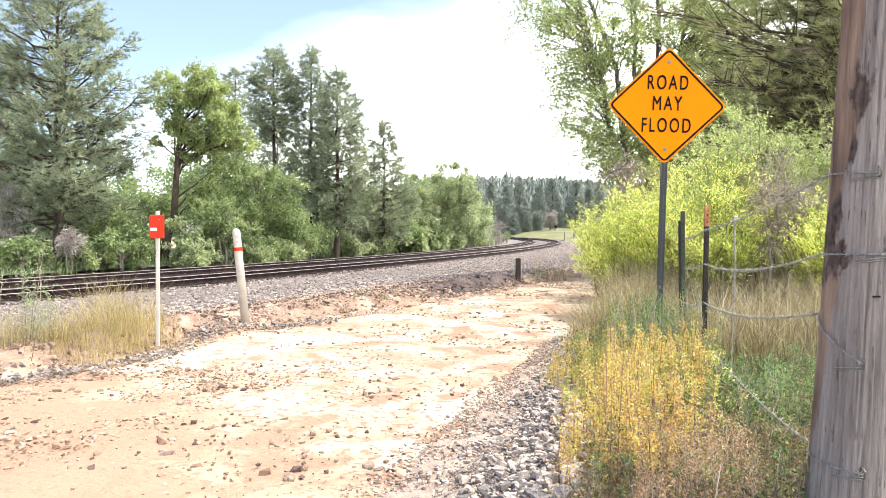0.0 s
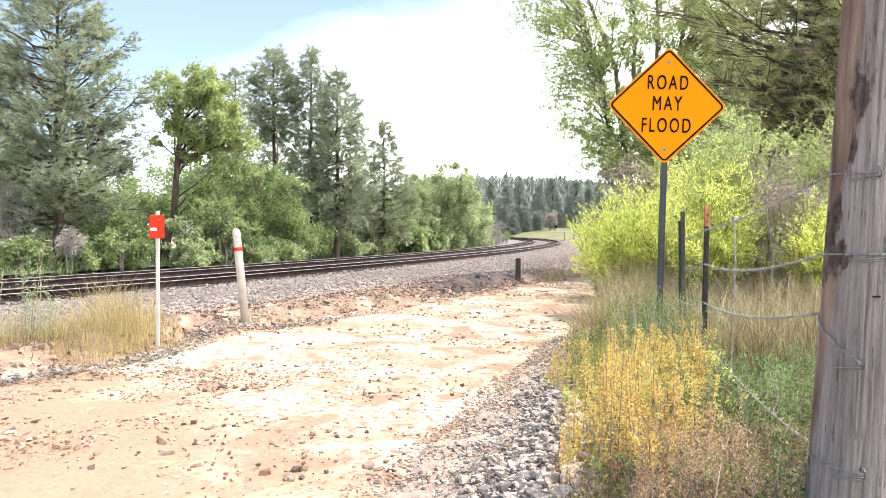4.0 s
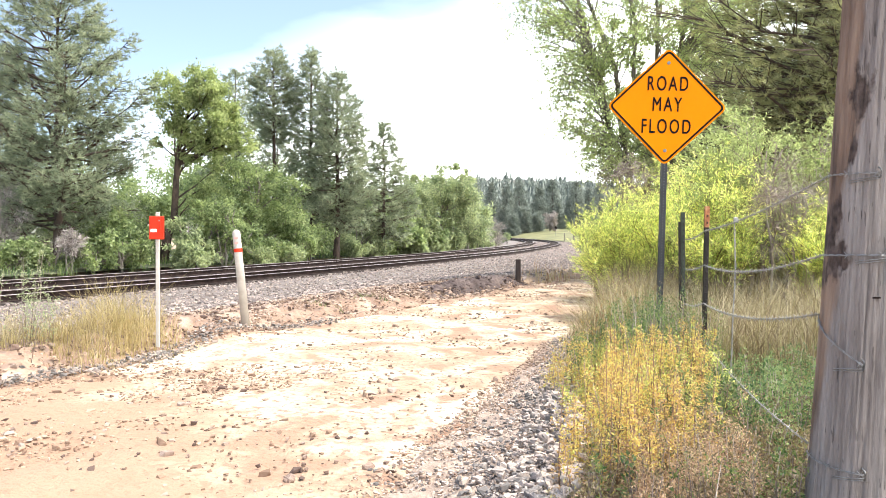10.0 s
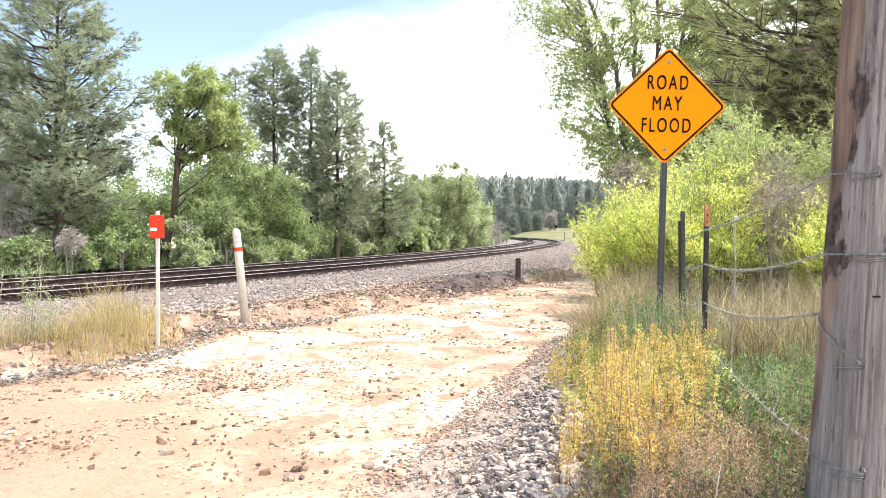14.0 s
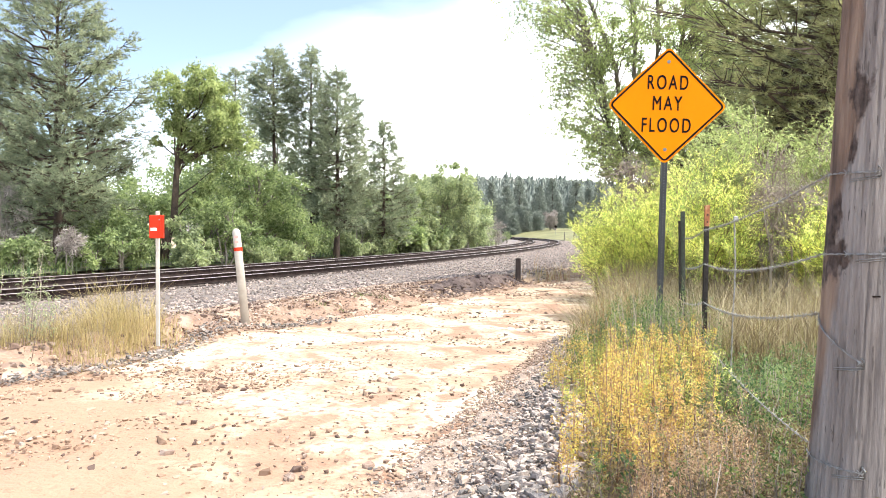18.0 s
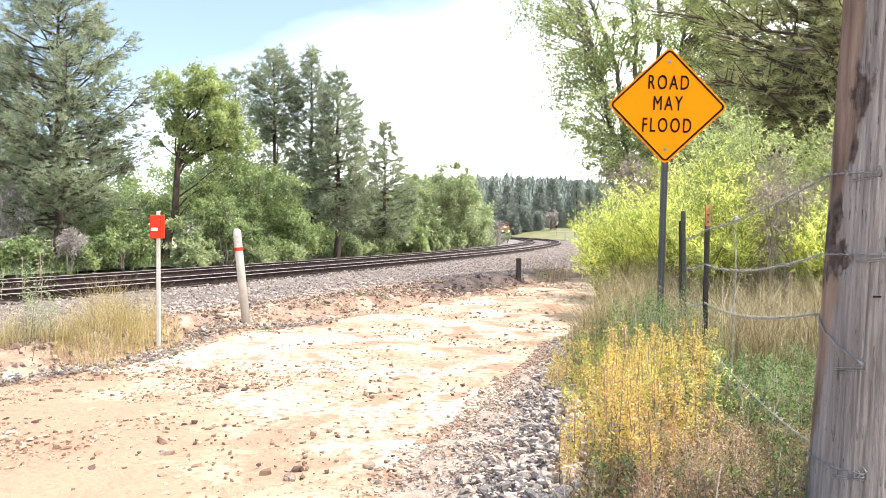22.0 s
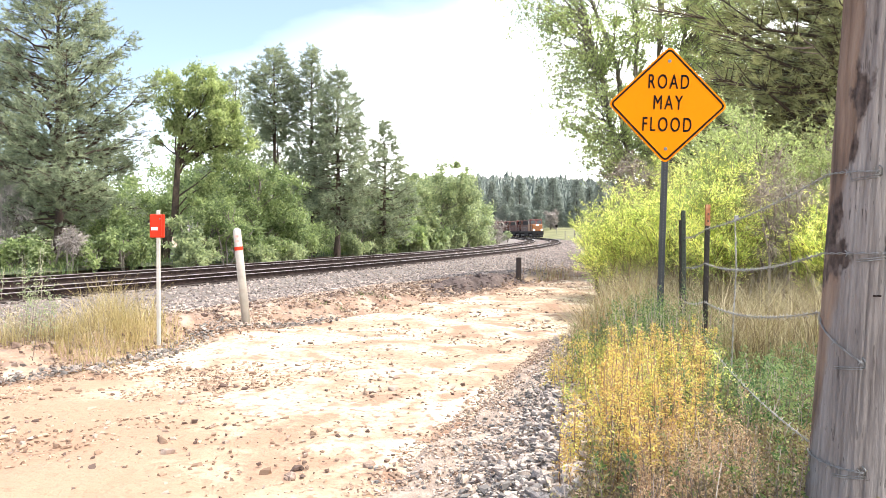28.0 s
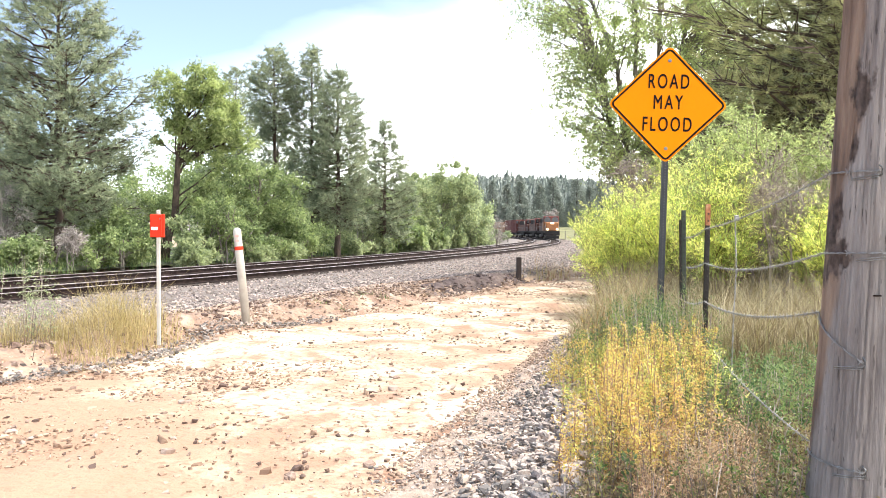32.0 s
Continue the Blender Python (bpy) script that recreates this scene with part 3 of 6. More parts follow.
def railway_track(off, label):
    track = thing("railway_track", label, "railway track", kind="structure")
    stations = list(np.arange(-190, 60, 2.5)) + list(np.arange(60, 420, 30))
    for side in (-0.7525, 0.7525):
        V, F, I = [], [], []
        k = len(RAIL_PROFILE)
        for i, st in enumerate(stations):
            x, y, a = on_track(st, off + side)
            for px, pz in RAIL_PROFILE:
                V.append((x + px * math.cos(a), y + px * math.sin(a), RAIL_TOP - 0.178 + pz))
        for i in range(len(stations) - 1):
            for j in range(k):
                F.append((i * k + j, i * k + (j + 1) % k, (i + 1) * k + (j + 1) % k, (i + 1) * k + j))
                I.append(1 if j in (7, 6, 8) else 0)
        part("rail", mesh_from("rail", V, F, [M_RAIL, M_RAILTOP], I), None, track, "rusty steel rail with a worn bright head")
    return track


track_near = railway_track(0.0, "near main line track of steel rails on wooden ties")
track_far = railway_track(-4.27, "far main line track of steel rails on wooden ties")

bm = box(2.6, 0.23, 0.18, 0.012, 1)
tie_mesh = bpy.data.meshes.new("tie")
bm.to_mesh(tie_mesh)
bm.free()
tie_mesh.materials.append(M_TIE)
plate_mesh = bpy.data.meshes.new("tie_plate")
bm = bmesh.new()
for side in (-0.7525, 0.7525):
    add_box(bm, 0.36, 0.19, 0.016, (side, 0, 0.008))
    for px in (-0.11, 0.11):
        add_box(bm, 0.03, 0.03, 0.05, (side + px, 0.05, 0.03))
        add_box(bm, 0.03, 0.03, 0.05, (side + px, -0.05, 0.03))
bm.to_mesh(plate_mesh)
bm.free()
plate_mesh.materials.append(M_RAIL)


def lay_ties(track, off, s0, count):
    for i in range(count):
        x, y, a = on_track(s0 + 0.53 * i, off)
        m = pose(x, y, RAIL_TOP - 0.178 - 0.105 + random.uniform(-0.008, 0.008), 0, 0, math.degrees(a) + random.uniform(-0.8, 0.8))
        part("tie", tie_mesh, None, track, m=m)
    rest = []
    for i in range(count, count + 420):
        x, y, a = on_track(s0 + 0.53 * i, off)
        c, sn = math.cos(a), math.sin(a)
        for q in [(-1.3, -0.11), (1.3, -0.11), (1.3, 0.11), (-1.3, 0.11)]:
            rest.append((x + q[0] * c - q[1] * sn, y + q[0] * sn + q[1] * c, RAIL_TOP - 0.178 - 0.02))
    n = len(rest) // 4
    low = [(p[0], p[1], p[2] - 0.15) for p in rest]
    F = []
    for k in range(n):
        b, t = 4 * (k + n), 4 * k
        F += [(t, t + 1, t + 2, t + 3)] + [(b + j, b + (j + 1) % 4, t + (j + 1) % 4, t + j) for j in range(4)]
    ob = part("far_ties", mesh_from("far_ties", rest + low, F, [M_TIE]), None, track, "distant weathered ties")
    tagged(ob, kind="stuff")


lay_ties(track_near, 0.0, -176, 150)
lay_ties(track_far, -4.27, -176, 130)


# ---- trees ----
def curve_points(p, q, sag, n=5, wobble=0.0):
    p, q = np.asarray(p, float), np.asarray(q, float)
    t = np.linspace(0, 1, n)[:, None]
    pts = p + (q - p) * t
    pts[:, 2] += sag * (4 * t * (1 - t))[:, 0]
    if wobble:
        pts[1:-1] += rng.normal(0, wobble, (n - 2, 3))
    return pts


def needles(at, out, reach, per, slim):
    """Tufts of needles: thin pointed triangles bursting from each point, leaning the way its twig grows."""
    n = len(at)
    d = unit(n * per).reshape(n, per, 3) + out[:, None, :] * 0.75
    d[..., 2] += 0.25
    d = d.reshape(-1, 3)
    d /= np.linalg.norm(d, axis=1)[:, None]
    side = np.cross(d, unit(n * per))
    side /= np.linalg.norm(side, axis=1)[:, None] + 1e-9
    back = np.repeat(out, per, 0) * rng.uniform(-0.9, 0.1, (n * per, 1)) * np.repeat(reach, per)[:, None]
    base = np.repeat(at, per, 0) + back
    L = (np.repeat(reach, per) * rng.uniform(0.7, 1.2, n * per))[:, None]
    v = np.stack([base - side * L * slim, base + side * L * slim, base + d * L], 1)
    return v.reshape(-1, 3), np.arange(n * per * 3).reshape(-1, 3)


def pine(name, x, y, height, profile, label, lean=0.0, limbs=70, forks=2.4, reach=0.2, per=26, slim=0.045, slope=(0.0, 0.6), crown_mat=None, thick=1.0, base=None, twigs=True, inner=0.72):
    """A pine: tapered trunk, limbs after a crown profile (share of the height, radius), forked limbs, a brush of needles on every twig end."""
    z0 = float(ground_z(x, y)) - 0.1 if base is None else base
    reseed(x, y, height)
    tree = thing(name, label, "tree", pose(x, y, z0))
    r0 = (0.013 * height + 0.05) * thick
    n = 11
    tp = np.array([(lean * height * (i / n) ** 1.5 + rng.normal(0, 0.003 * height), rng.normal(0, 0.003 * height), height * i / n) for i in range(n + 1)])
    tr = [r0 * (1 - 0.93 * i / n) + (0.35 * r0 if i == 0 else 0) for i in range(n + 1)]
    wood, at, out = [(tp, tr, 9)], [], []
    share, radius = [p[0] for p in profile], [p[1] for p in profile]
    for i in range(limbs):
        k = (i + rng.random()) / limbs
        t = share[0] + (share[-1] - share[0]) * k
        r = float(np.interp(t, share, radius)) * rng.uniform(0.6, 1.2)
        az = 2.4 * i + rng.normal(0, 0.5)
        c = np.array([math.cos(az), math.sin(az), 0.0])
        p = np.array([np.interp(height * t, tp[:, 2], tp[:, 0]), np.interp(height * t, tp[:, 2], tp[:, 1]), height * t])
        rise = slope[0] + (slope[1] - slope[0]) * k + rng.normal(0, 0.22)
        p[2] -= rise * r * 0.7
        q = p + c * r + np.array([0, 0, rise * r])
        limb = curve_points(p, q, -0.09 * r, 6, 0.03 * r)
        wood.append((limb, list(np.linspace((0.016 + 0.013 * r) * thick, 0.008, 6)), 5))
        m = max(3, int(r * forks + rng.random() * 2))
        u = np.concatenate([[1.0], 1 - inner * rng.random(m - 1) ** 1.15])
        root = np.stack([np.interp(u, np.linspace(0, 1, 6), limb[:, a]) for a in range(3)], -1)
        turn = np.sign(rng.normal(size=m)) * rng.uniform(0.3, 1.15, m)
        turn[0] = 0
        d = np.stack([c[0] * np.cos(turn) - c[1] * np.sin(turn), c[0] * np.sin(turn) + c[1] * np.cos(turn), rng.uniform(0.0, 0.55, m)], -1)
        ln = (0.3 * r * (1.15 - u) + reach * rng.uniform(1.2, 2.6, m))[:, None]
        tip = root + d * ln
        for a, b in zip(root, tip):
            if twigs:
                wood.append(([a, (a + b) / 2 + (0, 0, -0.04), b], [0.014 * thick, 0.01 * thick, 0.006], 3))
        for v in (1.0, 0.65, 0.3):
            at.append(root + (tip - root) * v + rng.normal(0, 0.3 * reach + 0.08 * r * (1.15 - v), (m, 3)) * (1, 1, 1.5))
            out.append(d / np.linalg.norm(d, axis=1)[:, None])
    at, out = np.concatenate(at), np.concatenate(out)
    part("trunk", rods("trunk", wood, M_BARK), None, tree, "dark furrowed trunk and limbs")
    v, fc = needles(at, out, rng.uniform(0.75, 1.25, len(at)) * reach, per, slim)
    part("crown", mesh_from("crown", v, fc, [crown_mat or M_PINE]), None, tree, "grey-green needle tufts")
    return tree


def leafy(name, x, y, height, clumps, label, base=None, leaf=0.12, count=9000, mat=None, bark=None, trunk_r=0.16, fork=0.3, category="tree", lean=(0, 0), slim=0.6, shell=0.75, trunks=1, seed=0):
    """A broad-leaved tree or shrub: limbs run from the trunk to clumps (x, y, z, radius), each clump a loose shell of leaves."""
    z0 = float(ground_z(x, y)) - 0.08 if base is None else base
    reseed(x, y, height, seed)
    if callable(clumps):
        clumps = clumps()
    tree = thing(name, label, category, pose(x, y, z0))
    many, branches, stems = [], [], []
    for k in range(trunks):
        d = rng.normal(0, 0.25 * (trunks > 1), 2)
        top = np.array([lean[0] + d[0], lean[1] + d[1], height * 0.72])
        root = np.array([d[0] * 0.4, d[1] * 0.4, 0])
        pts = curve_points(root, top, 0, 7, 0.02 * height)
        many.append((pts, list(np.linspace(trunk_r, trunk_r * 0.3, 7)), 8))
        stems.append(pts)
    vol = np.array([c[3] ** 2 for c in clumps])
    V, F, o = [], [], 0
    for c, share in zip(clumps, vol / vol.sum()):
        c = np.asarray(c, float)
        f = min(0.95, max(fork, (c[2] - 0.9 * c[3]) / (height * 0.72) * 0.85))
        f = min(0.98, f * rng.uniform(0.85, 1.15))
        pts = stems[int(rng.integers(0, trunks))]
        start = np.array([np.interp(f, np.linspace(0, 1, 7), pts[:, k]) for k in range(3)])
        limb = curve_points(start, c[:3], 0.05 * c[3], 6, 0.06 * c[3])
        thin = min(1.0, trunk_r / 0.06)
        branches.append((limb, list(np.linspace((0.012 + trunk_r * 0.17) * thin, 0.012 * thin, 6)), 5))
        n = int(count * share)
        twigs = max(6, n // 90)
        dirs = unit(twigs)
        ends = c[:3] + dirs * c[3] * (shell + (1.08 - shell) * rng.random((twigs, 1))) * (1, 1, 0.82)
        for e in ends[: max(4, twigs // 2)]:
            branches.append((curve_points(limb[int(rng.integers(2, 6))], e, 0.04, 4, 0.05 * c[3]), [0.02 * thin, 0.014 * thin, 0.01 * thin, 0.005 * thin], 3))
        w = rng.integers(0, twigs, n)
        back = rng.random((n, 1)) ** 0.7
        pos = ends[w] + (c[:3] - ends[w]) * back * 0.55 + rng.normal(0, 0.16 * c[3], (n, 3)) * (1.15 - 0.5 * back)
        d = unit(n) + dirs[w] * 0.5 + np.array([0, 0, -0.25])
        V1, F1 = blades(pos, d, unit(n), rng.uniform(0.7, 1.3, n) * leaf, rng.uniform(0.7, 1.2, n) * leaf * slim)
        V.append(V1)
        F.append(F1 + o)
        o += len(V1)
    part("trunk", rods("trunk", many + branches, bark or M_BARK_PALE), None, tree, "rough bark trunk and limbs")
    part("crown", mesh_from("crown", np.concatenate(V), np.concatenate(F), [mat or M_LEAF]), None, tree, "crown of many small leaves")
    return tree


def blob(cx, cz, rx, rz, n, r, depth=1.0, y=0.0):
    """Clump centres spread through an upright oval crown."""
    out = []
    for i in range(n):
        d = unit(1)[0] * rng.random() ** 0.4
        out.append((cx + d[0] * rx, y + d[1] * rx * depth, cz + d[2] * rz, r * rng.uniform(0.7, 1.25)))
    return out


# wood beyond the tracks
TREE_GROUP = "pines beyond the tracks"
PINES = [
    (-19.8, 36, 14.9, [(0.17, 2.6), (0.28, 3.5), (0.42, 3.9), (0.55, 3.8), (0.68, 3.3), (0.78, 2.7), (0.89, 1.9), (1, 0.6)], 0.0, 78, 3.6, (0.1, 0.85), "tall open-crowned ponderosa pine beyond the tracks"),
    (-12.6, 52, 15.4, [(0.56, 0.7), (0.66, 1.2), (0.76, 1.6), (0.85, 1.6), (0.93, 1.0), (1, 0.15)], 0.0, 62, 3.2, (0.0, 0.7), "tall slim pine with a bare lower trunk"),
    (-9.85, 52, 15.3, [(0.22, 1.2), (0.4, 1.7), (0.6, 1.5), (0.75, 1.15), (0.9, 0.75), (1, 0.1)], 0.005, 84, 3.2, (-0.1, 0.7), "tall narrow pointed pine beyond the tracks"),
    (-7.6, 50, 13.4, [(0.16, 1.7), (0.35, 2.3), (0.55, 2.1), (0.75, 1.45), (0.9, 0.8), (1, 0.1)], 0.005, 92, 3.2, (-0.1, 0.6), "dark dense pine with long level boughs"),
    (-4.75, 56, 10.7, [(0.12, 1.7), (0.35, 2.3), (0.55, 1.9), (0.8, 1.0), (1, 0.1)], 0.0, 70, 3.0, (-0.05, 0.6), "shorter sparse pine at the end of the pine row"),
    (-18.4, 62, 17.0, [(0.2, 2.8), (0.5, 2.8), (0.75, 2.2), (0.9, 1.3), (1, 0.2)], 0.0, 80, 2.8, (0.0, 0.6), "dark pine half hidden behind a cottonwood"),
    (-33.0, 50, 17.5, [(0.15, 3.2), (0.5, 3.2), (0.8, 1.8), (1, 0.2)], 0.0, 60, 2.4, (0.0, 0.6), "dark pine in the back of the wood"),
    (-26.5, 44, 9.5, [(0.08, 2.6), (0.4, 2.4), (0.75, 1.4), (1, 0.2)], 0.0, 60, 2.6, (0.0, 0.5), "young pine in the shade of the tall ones"),
    (-14.3, 60, 12.5, [(0.1, 2.4), (0.5, 2.0), (0.8, 1.2), (1, 0.1)], 0.0, 60, 2.6, (0.0, 0.5), "shaded pine in the back row of the wood"),
]
for px_, py_, ph_, outline, lean_, limbs_, forks_, slope_, words_ in PINES:
    tagged(pine("pine_tree", px_, py_, ph_, outline, words_, lean=lean_, limbs=int(limbs_ * 1.75), forks=forks_ * 1.5, slope=slope_, reach=0.25, per=19, slim=0.07, inner=0.5 if px_ < -19 else 0.72, thick=1.4 if px_ < -19 else 1.0), group=TREE_GROUP)

leafy("cottonwood_tree", -16.1, 40, 12.4, lambda: blob(2.3, 8.2, 2.0, 2.5, 26, 0.9) + [(-0.1, 0, 10.4, 0.8), (0.3, 0, 9.4, 0.9), (0.7, 0.3, 10.8, 0.8), (2.0, 0, 10.8, 0.9), (3.3, 0.2, 10.2, 0.9), (4.1, 0, 8.7, 0.9), (4.6, 0.3, 7.1, 0.9), (3.6, 0, 5.8, 0.9), (1.6, 0, 6.3, 0.8), (-0.3, 0, 7.0, 0.5), (2.3, 0.2, 4.6, 0.9), (1.9, 0, 3.7, 0.8)], "leaning cottonwood with bright green clumps of leaves", leaf=0.16, count=30000, mat=M_LEAF, bark=M_BARK, trunk_r=0.28, lean=(1.6, 0), fork=0.3)
leafy("elm_tree", -11.8, 44, 8.0, lambda: blob(0.2, 4.2, 2.3, 2.9, 14, 1.25), "dense mid-green broad-leaved tree beyond the tracks", leaf=0.18, count=20000, mat=M_LEAF_DEEP, fork=0.15)
leafy("elm_tree", -22.3, 52, 7.2, lambda: blob(0.2, 4.0, 3.0, 2.6, 16, 1.3), "shaded broad-leaved tree in the back of the wood", leaf=0.2, count=13000, mat=M_LEAF_DEEP, fork=0.15)
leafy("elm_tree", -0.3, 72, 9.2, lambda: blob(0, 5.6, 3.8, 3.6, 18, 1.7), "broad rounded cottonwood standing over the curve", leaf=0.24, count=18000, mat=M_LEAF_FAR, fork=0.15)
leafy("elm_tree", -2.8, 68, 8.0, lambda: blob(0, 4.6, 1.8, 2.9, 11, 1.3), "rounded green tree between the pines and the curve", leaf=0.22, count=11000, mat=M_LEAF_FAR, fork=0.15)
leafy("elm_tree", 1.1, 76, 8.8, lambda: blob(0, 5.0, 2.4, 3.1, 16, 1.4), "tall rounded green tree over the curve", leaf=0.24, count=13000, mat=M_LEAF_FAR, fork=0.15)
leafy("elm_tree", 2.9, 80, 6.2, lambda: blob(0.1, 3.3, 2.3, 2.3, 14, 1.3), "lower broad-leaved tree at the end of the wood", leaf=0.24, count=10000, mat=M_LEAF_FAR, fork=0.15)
leafy("elm_tree", -5.0, 66, 6.5, lambda: blob(0, 3.4, 3.0, 2.6, 12, 1.4), "rounded green tree under the pines", leaf=0.22, count=11000, mat=M_LEAF_DEEP, fork=0.15)

SHRUBS = [(-27, 38, 5.0, 2.6, 0), (-22.5, 34, 3.0, 1.6, 0), (-17.5, 37, 3.0, 1.8, 0), (-13.6, 37, 3.3, 1.1, 1), (-12.2, 39, 4.4, 1.6, 0), (-9.2, 42, 1.6, 1.2, 0),
          (-6.6, 43, 1.4, 1.2, 1), (-4.3, 47, 2.8, 2.0, 0), (-2.4, 54, 3.2, 2.1, 1), (0.6, 62, 3.2, 2.2, 0), (3.0, 70, 2.6, 2.0, 1), (-31, 44, 6, 3.4, 0), (-24, 48, 7, 3.4, 0),
          (-16, 50, 6.5, 3.2, 0), (-9, 58, 6, 3.0, 0), (5.0, 84, 3.2, 1.8, 0), (5.4, 100, 4.6, 2.2, 0), (6.6, 122, 6.2, 2.6, 1), (-12, 68, 8, 4, 0), (-22, 66, 9, 4, 0), (-34, 62, 9, 5, 0), (-20, 40, 4.2, 2.6, 0), (-13, 46, 4.6, 2.6, 0), (-7, 62, 4.6, 2.6, 0), (-2, 62, 5, 3, 0), (-3, 84, 7, 4, 0), (2, 96, 7, 4, 0), (-12, 90, 9, 5, 0), (-28, 80, 13, 6, 0), (-44, 84, 14, 7, 0), (-16, 78, 10, 5, 0), (-26, 56, 8, 3.6, 0), (-8, 74, 7, 3.6, 0), (-13.0, 40, 4.4, 1.3, 0), (-14.9, 43, 5.2, 2.2, 0), (-21.5, 28.5, 1.9, 1.3, 0), (-19.0, 30.5, 1.5, 1.2, 0), (-16.2, 32.2, 1.7, 1.2, 0), (-11.4, 36, 1.2, 1.0, 1), (-8.4, 41, 1.3, 1.1, 1), (-5.4, 45, 1.8, 1.3, 0), (-1.2, 55, 1.8, 1.4, 1), (1.8, 63, 1.8, 1.4, 1)]
for i, (sx, sy, sh, sr, kind) in enumerate(SHRUBS + [(-17.9, 31.6, 2.0, 1.2, 0), (-15.4, 33.5, 2.2, 1.3, 0), (6, 52, 1.5, 1.1, 1), (6, 57, 2.2, 1.5, 0), (8, 63, 1.8, 1.5, 1), (8, 69, 2.6, 1.8, 0), (10, 75, 2.0, 1.5, 1), (10, 81, 2.8, 1.9, 0), (12, 88, 2.2, 1.6, 1), (12, 94, 2.6, 1.7, 0), (11.0, 120, 2.0, 1.0, 0)]):
    for again in range(3):
        sx -= max(0.0, float(off_track(sx, sy)) + 6.9 + sr)
    leafy("shrub", sx, sy, sh, lambda: blob(0, sh * 0.52, sr, sh * 0.42, 9, sr * 0.55), "bright yellow-green shrub at the edge of the wood" if kind else "dense green shrub under the trees of the wood",
          leaf=0.185 if sy < 56 else 0.3 if sr < 2 else 0.38, count=int(2100 + 950 * sr) if sy < 56 else int(1900 + 500 * sr), mat=M_LEAF if kind and sx < -14 else M_LEAF_FAR if kind or sx > -1 else M_LEAF_DEEP, trunk_r=0.06, fork=0.05, category="shrub", trunks=3)


# ---- right verge: trees ----
SWAYING = []
pine("pine_tree", 11.2, 17, 11.0, [(0.05, 2.6), (0.16, 4.4), (0.35, 5.2), (0.6, 4.8), (0.85, 3.0), (1, 0.4)], "large ponderosa pine with long drooping boughs by the fence", limbs=270, forks=5.0, reach=0.17, per=24, slim=0.038, slope=(-0.1, 0.3), thick=1.2,
     crown_mat=foliage("dark_pine_needles", [(0.18, 0.185, 0.095), (0.33, 0.33, 0.17), (0.48, 0.475, 0.25)], 0.45))
for bx_, by_, bh_, br_ in ((9.6, 28, 5.2, 1.6), (10.8, 26, 8.0, 2.0), (13.2, 27, 9.0, 2.4)):
    leafy("elm_tree", bx_, by_, bh_, lambda: blob(0, bh_ * 0.52, br_, bh_ * 0.42, 16, 1.0), "shaded green tree behind the pine by the fence", leaf=0.24, count=7000, mat=M_LEAF_DEEP, fork=0.12)
for bx_, by_, bh_ in ((13.5, 25, 13), (13.4, 33, 12), (18, 30, 14)):
    pine("pine_tree", bx_, by_, bh_, [(0.05, 3.4), (0.3, 3.8), (0.6, 2.9), (0.85, 1.5), (1, 0.2)], "dark pine standing behind the fence line", limbs=130, forks=3.2, reach=0.28, per=18, slim=0.07, slope=(-0.1, 0.5))


def airy_tree(name, x, y, label, trunks, left, right, low, high, depth, boughs, mat, leaf=0.07):
    """A light-crowned tree: several pale trunks, thin boughs to all sides between two outlines, hanging twigs set with small leaves."""
    z0 = float(ground_z(x, y)) - 0.05
    reseed(x, y, high)
    tree = thing(name, label, "tree", pose(x, y, z0))
    stems = [curve_points((rng.normal(0, 0.15), rng.normal(0, 0.2), 0), (tx, ty, high), 0, 8, 0.1) for tx, ty in trunks]
    wood = [(st, list(np.linspace(0.11, 0.03, 8)), 8) for st in stems]
    base, along = [], []
    for i in range(boughs):
        z = low + (high - low) * rng.random() ** 0.9
        lo, hi = np.interp(z, *left), np.interp(z, *right)
        end = np.array([lo + (hi - lo) * rng.random() ** 1.15, depth * rng.uniform(-1, 1), z])
        near_ = min(stems, key=lambda st: abs(np.interp(z, st[:, 2], st[:, 0]) - end[0]) + rng.random())
        zs_ = max(0.8, z - rng.uniform(0.1, 0.9) * abs(np.interp(z, near_[:, 2], near_[:, 0]) - end[0]) - 0.4)
        start = np.array([np.interp(zs_, near_[:, 2], near_[:, a]) for a in range(3)])
        bough = curve_points(start, end, 0.14 * np.linalg.norm(end - start), 7, 0.05)
        wood.append((bough, list(np.linspace(0.022, 0.006, 7)), 4))
        m = 9
        u = 1 - 0.6 * rng.random(m) ** 1.2
        root = np.stack([np.interp(u, np.linspace(0, 1, 7), bough[:, a]) for a in range(3)], -1)
        d = (end - start) / np.linalg.norm(end - start) * 0.5 + unit(m) * 0.75 + (0, 0, -0.25)
        tip = root + d * rng.uniform(0.25, 0.65, (m, 1))
        for a, b in zip(root, tip):
            wood.append(([a, (a + b) / 2 + (0, 0, 0.03), b], [0.006, 0.0045, 0.003], 3))
        k = 16
        v = rng.random((m, k, 1)) ** 0.7
        base.append((root[:, None] + (tip - root)[:, None] * v + rng.normal(0, 0.05, (m, k, 3))).reshape(-1, 3))
        along.append(unit(m * k) + (0, 0, -0.7))
    base, along = np.concatenate(base), np.concatenate(along)
    L = leaf * rng.uniform(0.65, 1.25, len(base))
    v, fc = blades(base, along, unit(len(base)), L, L * 0.75, 0.4)
    part("trunk", rods("trunk", wood, M_BARK_PALE), None, tree, "slender pale trunks and boughs")
    part("crown", mesh_from("crown", v, fc, [mat]), None, tree, "small hanging leaves with sky between them")
    return tree


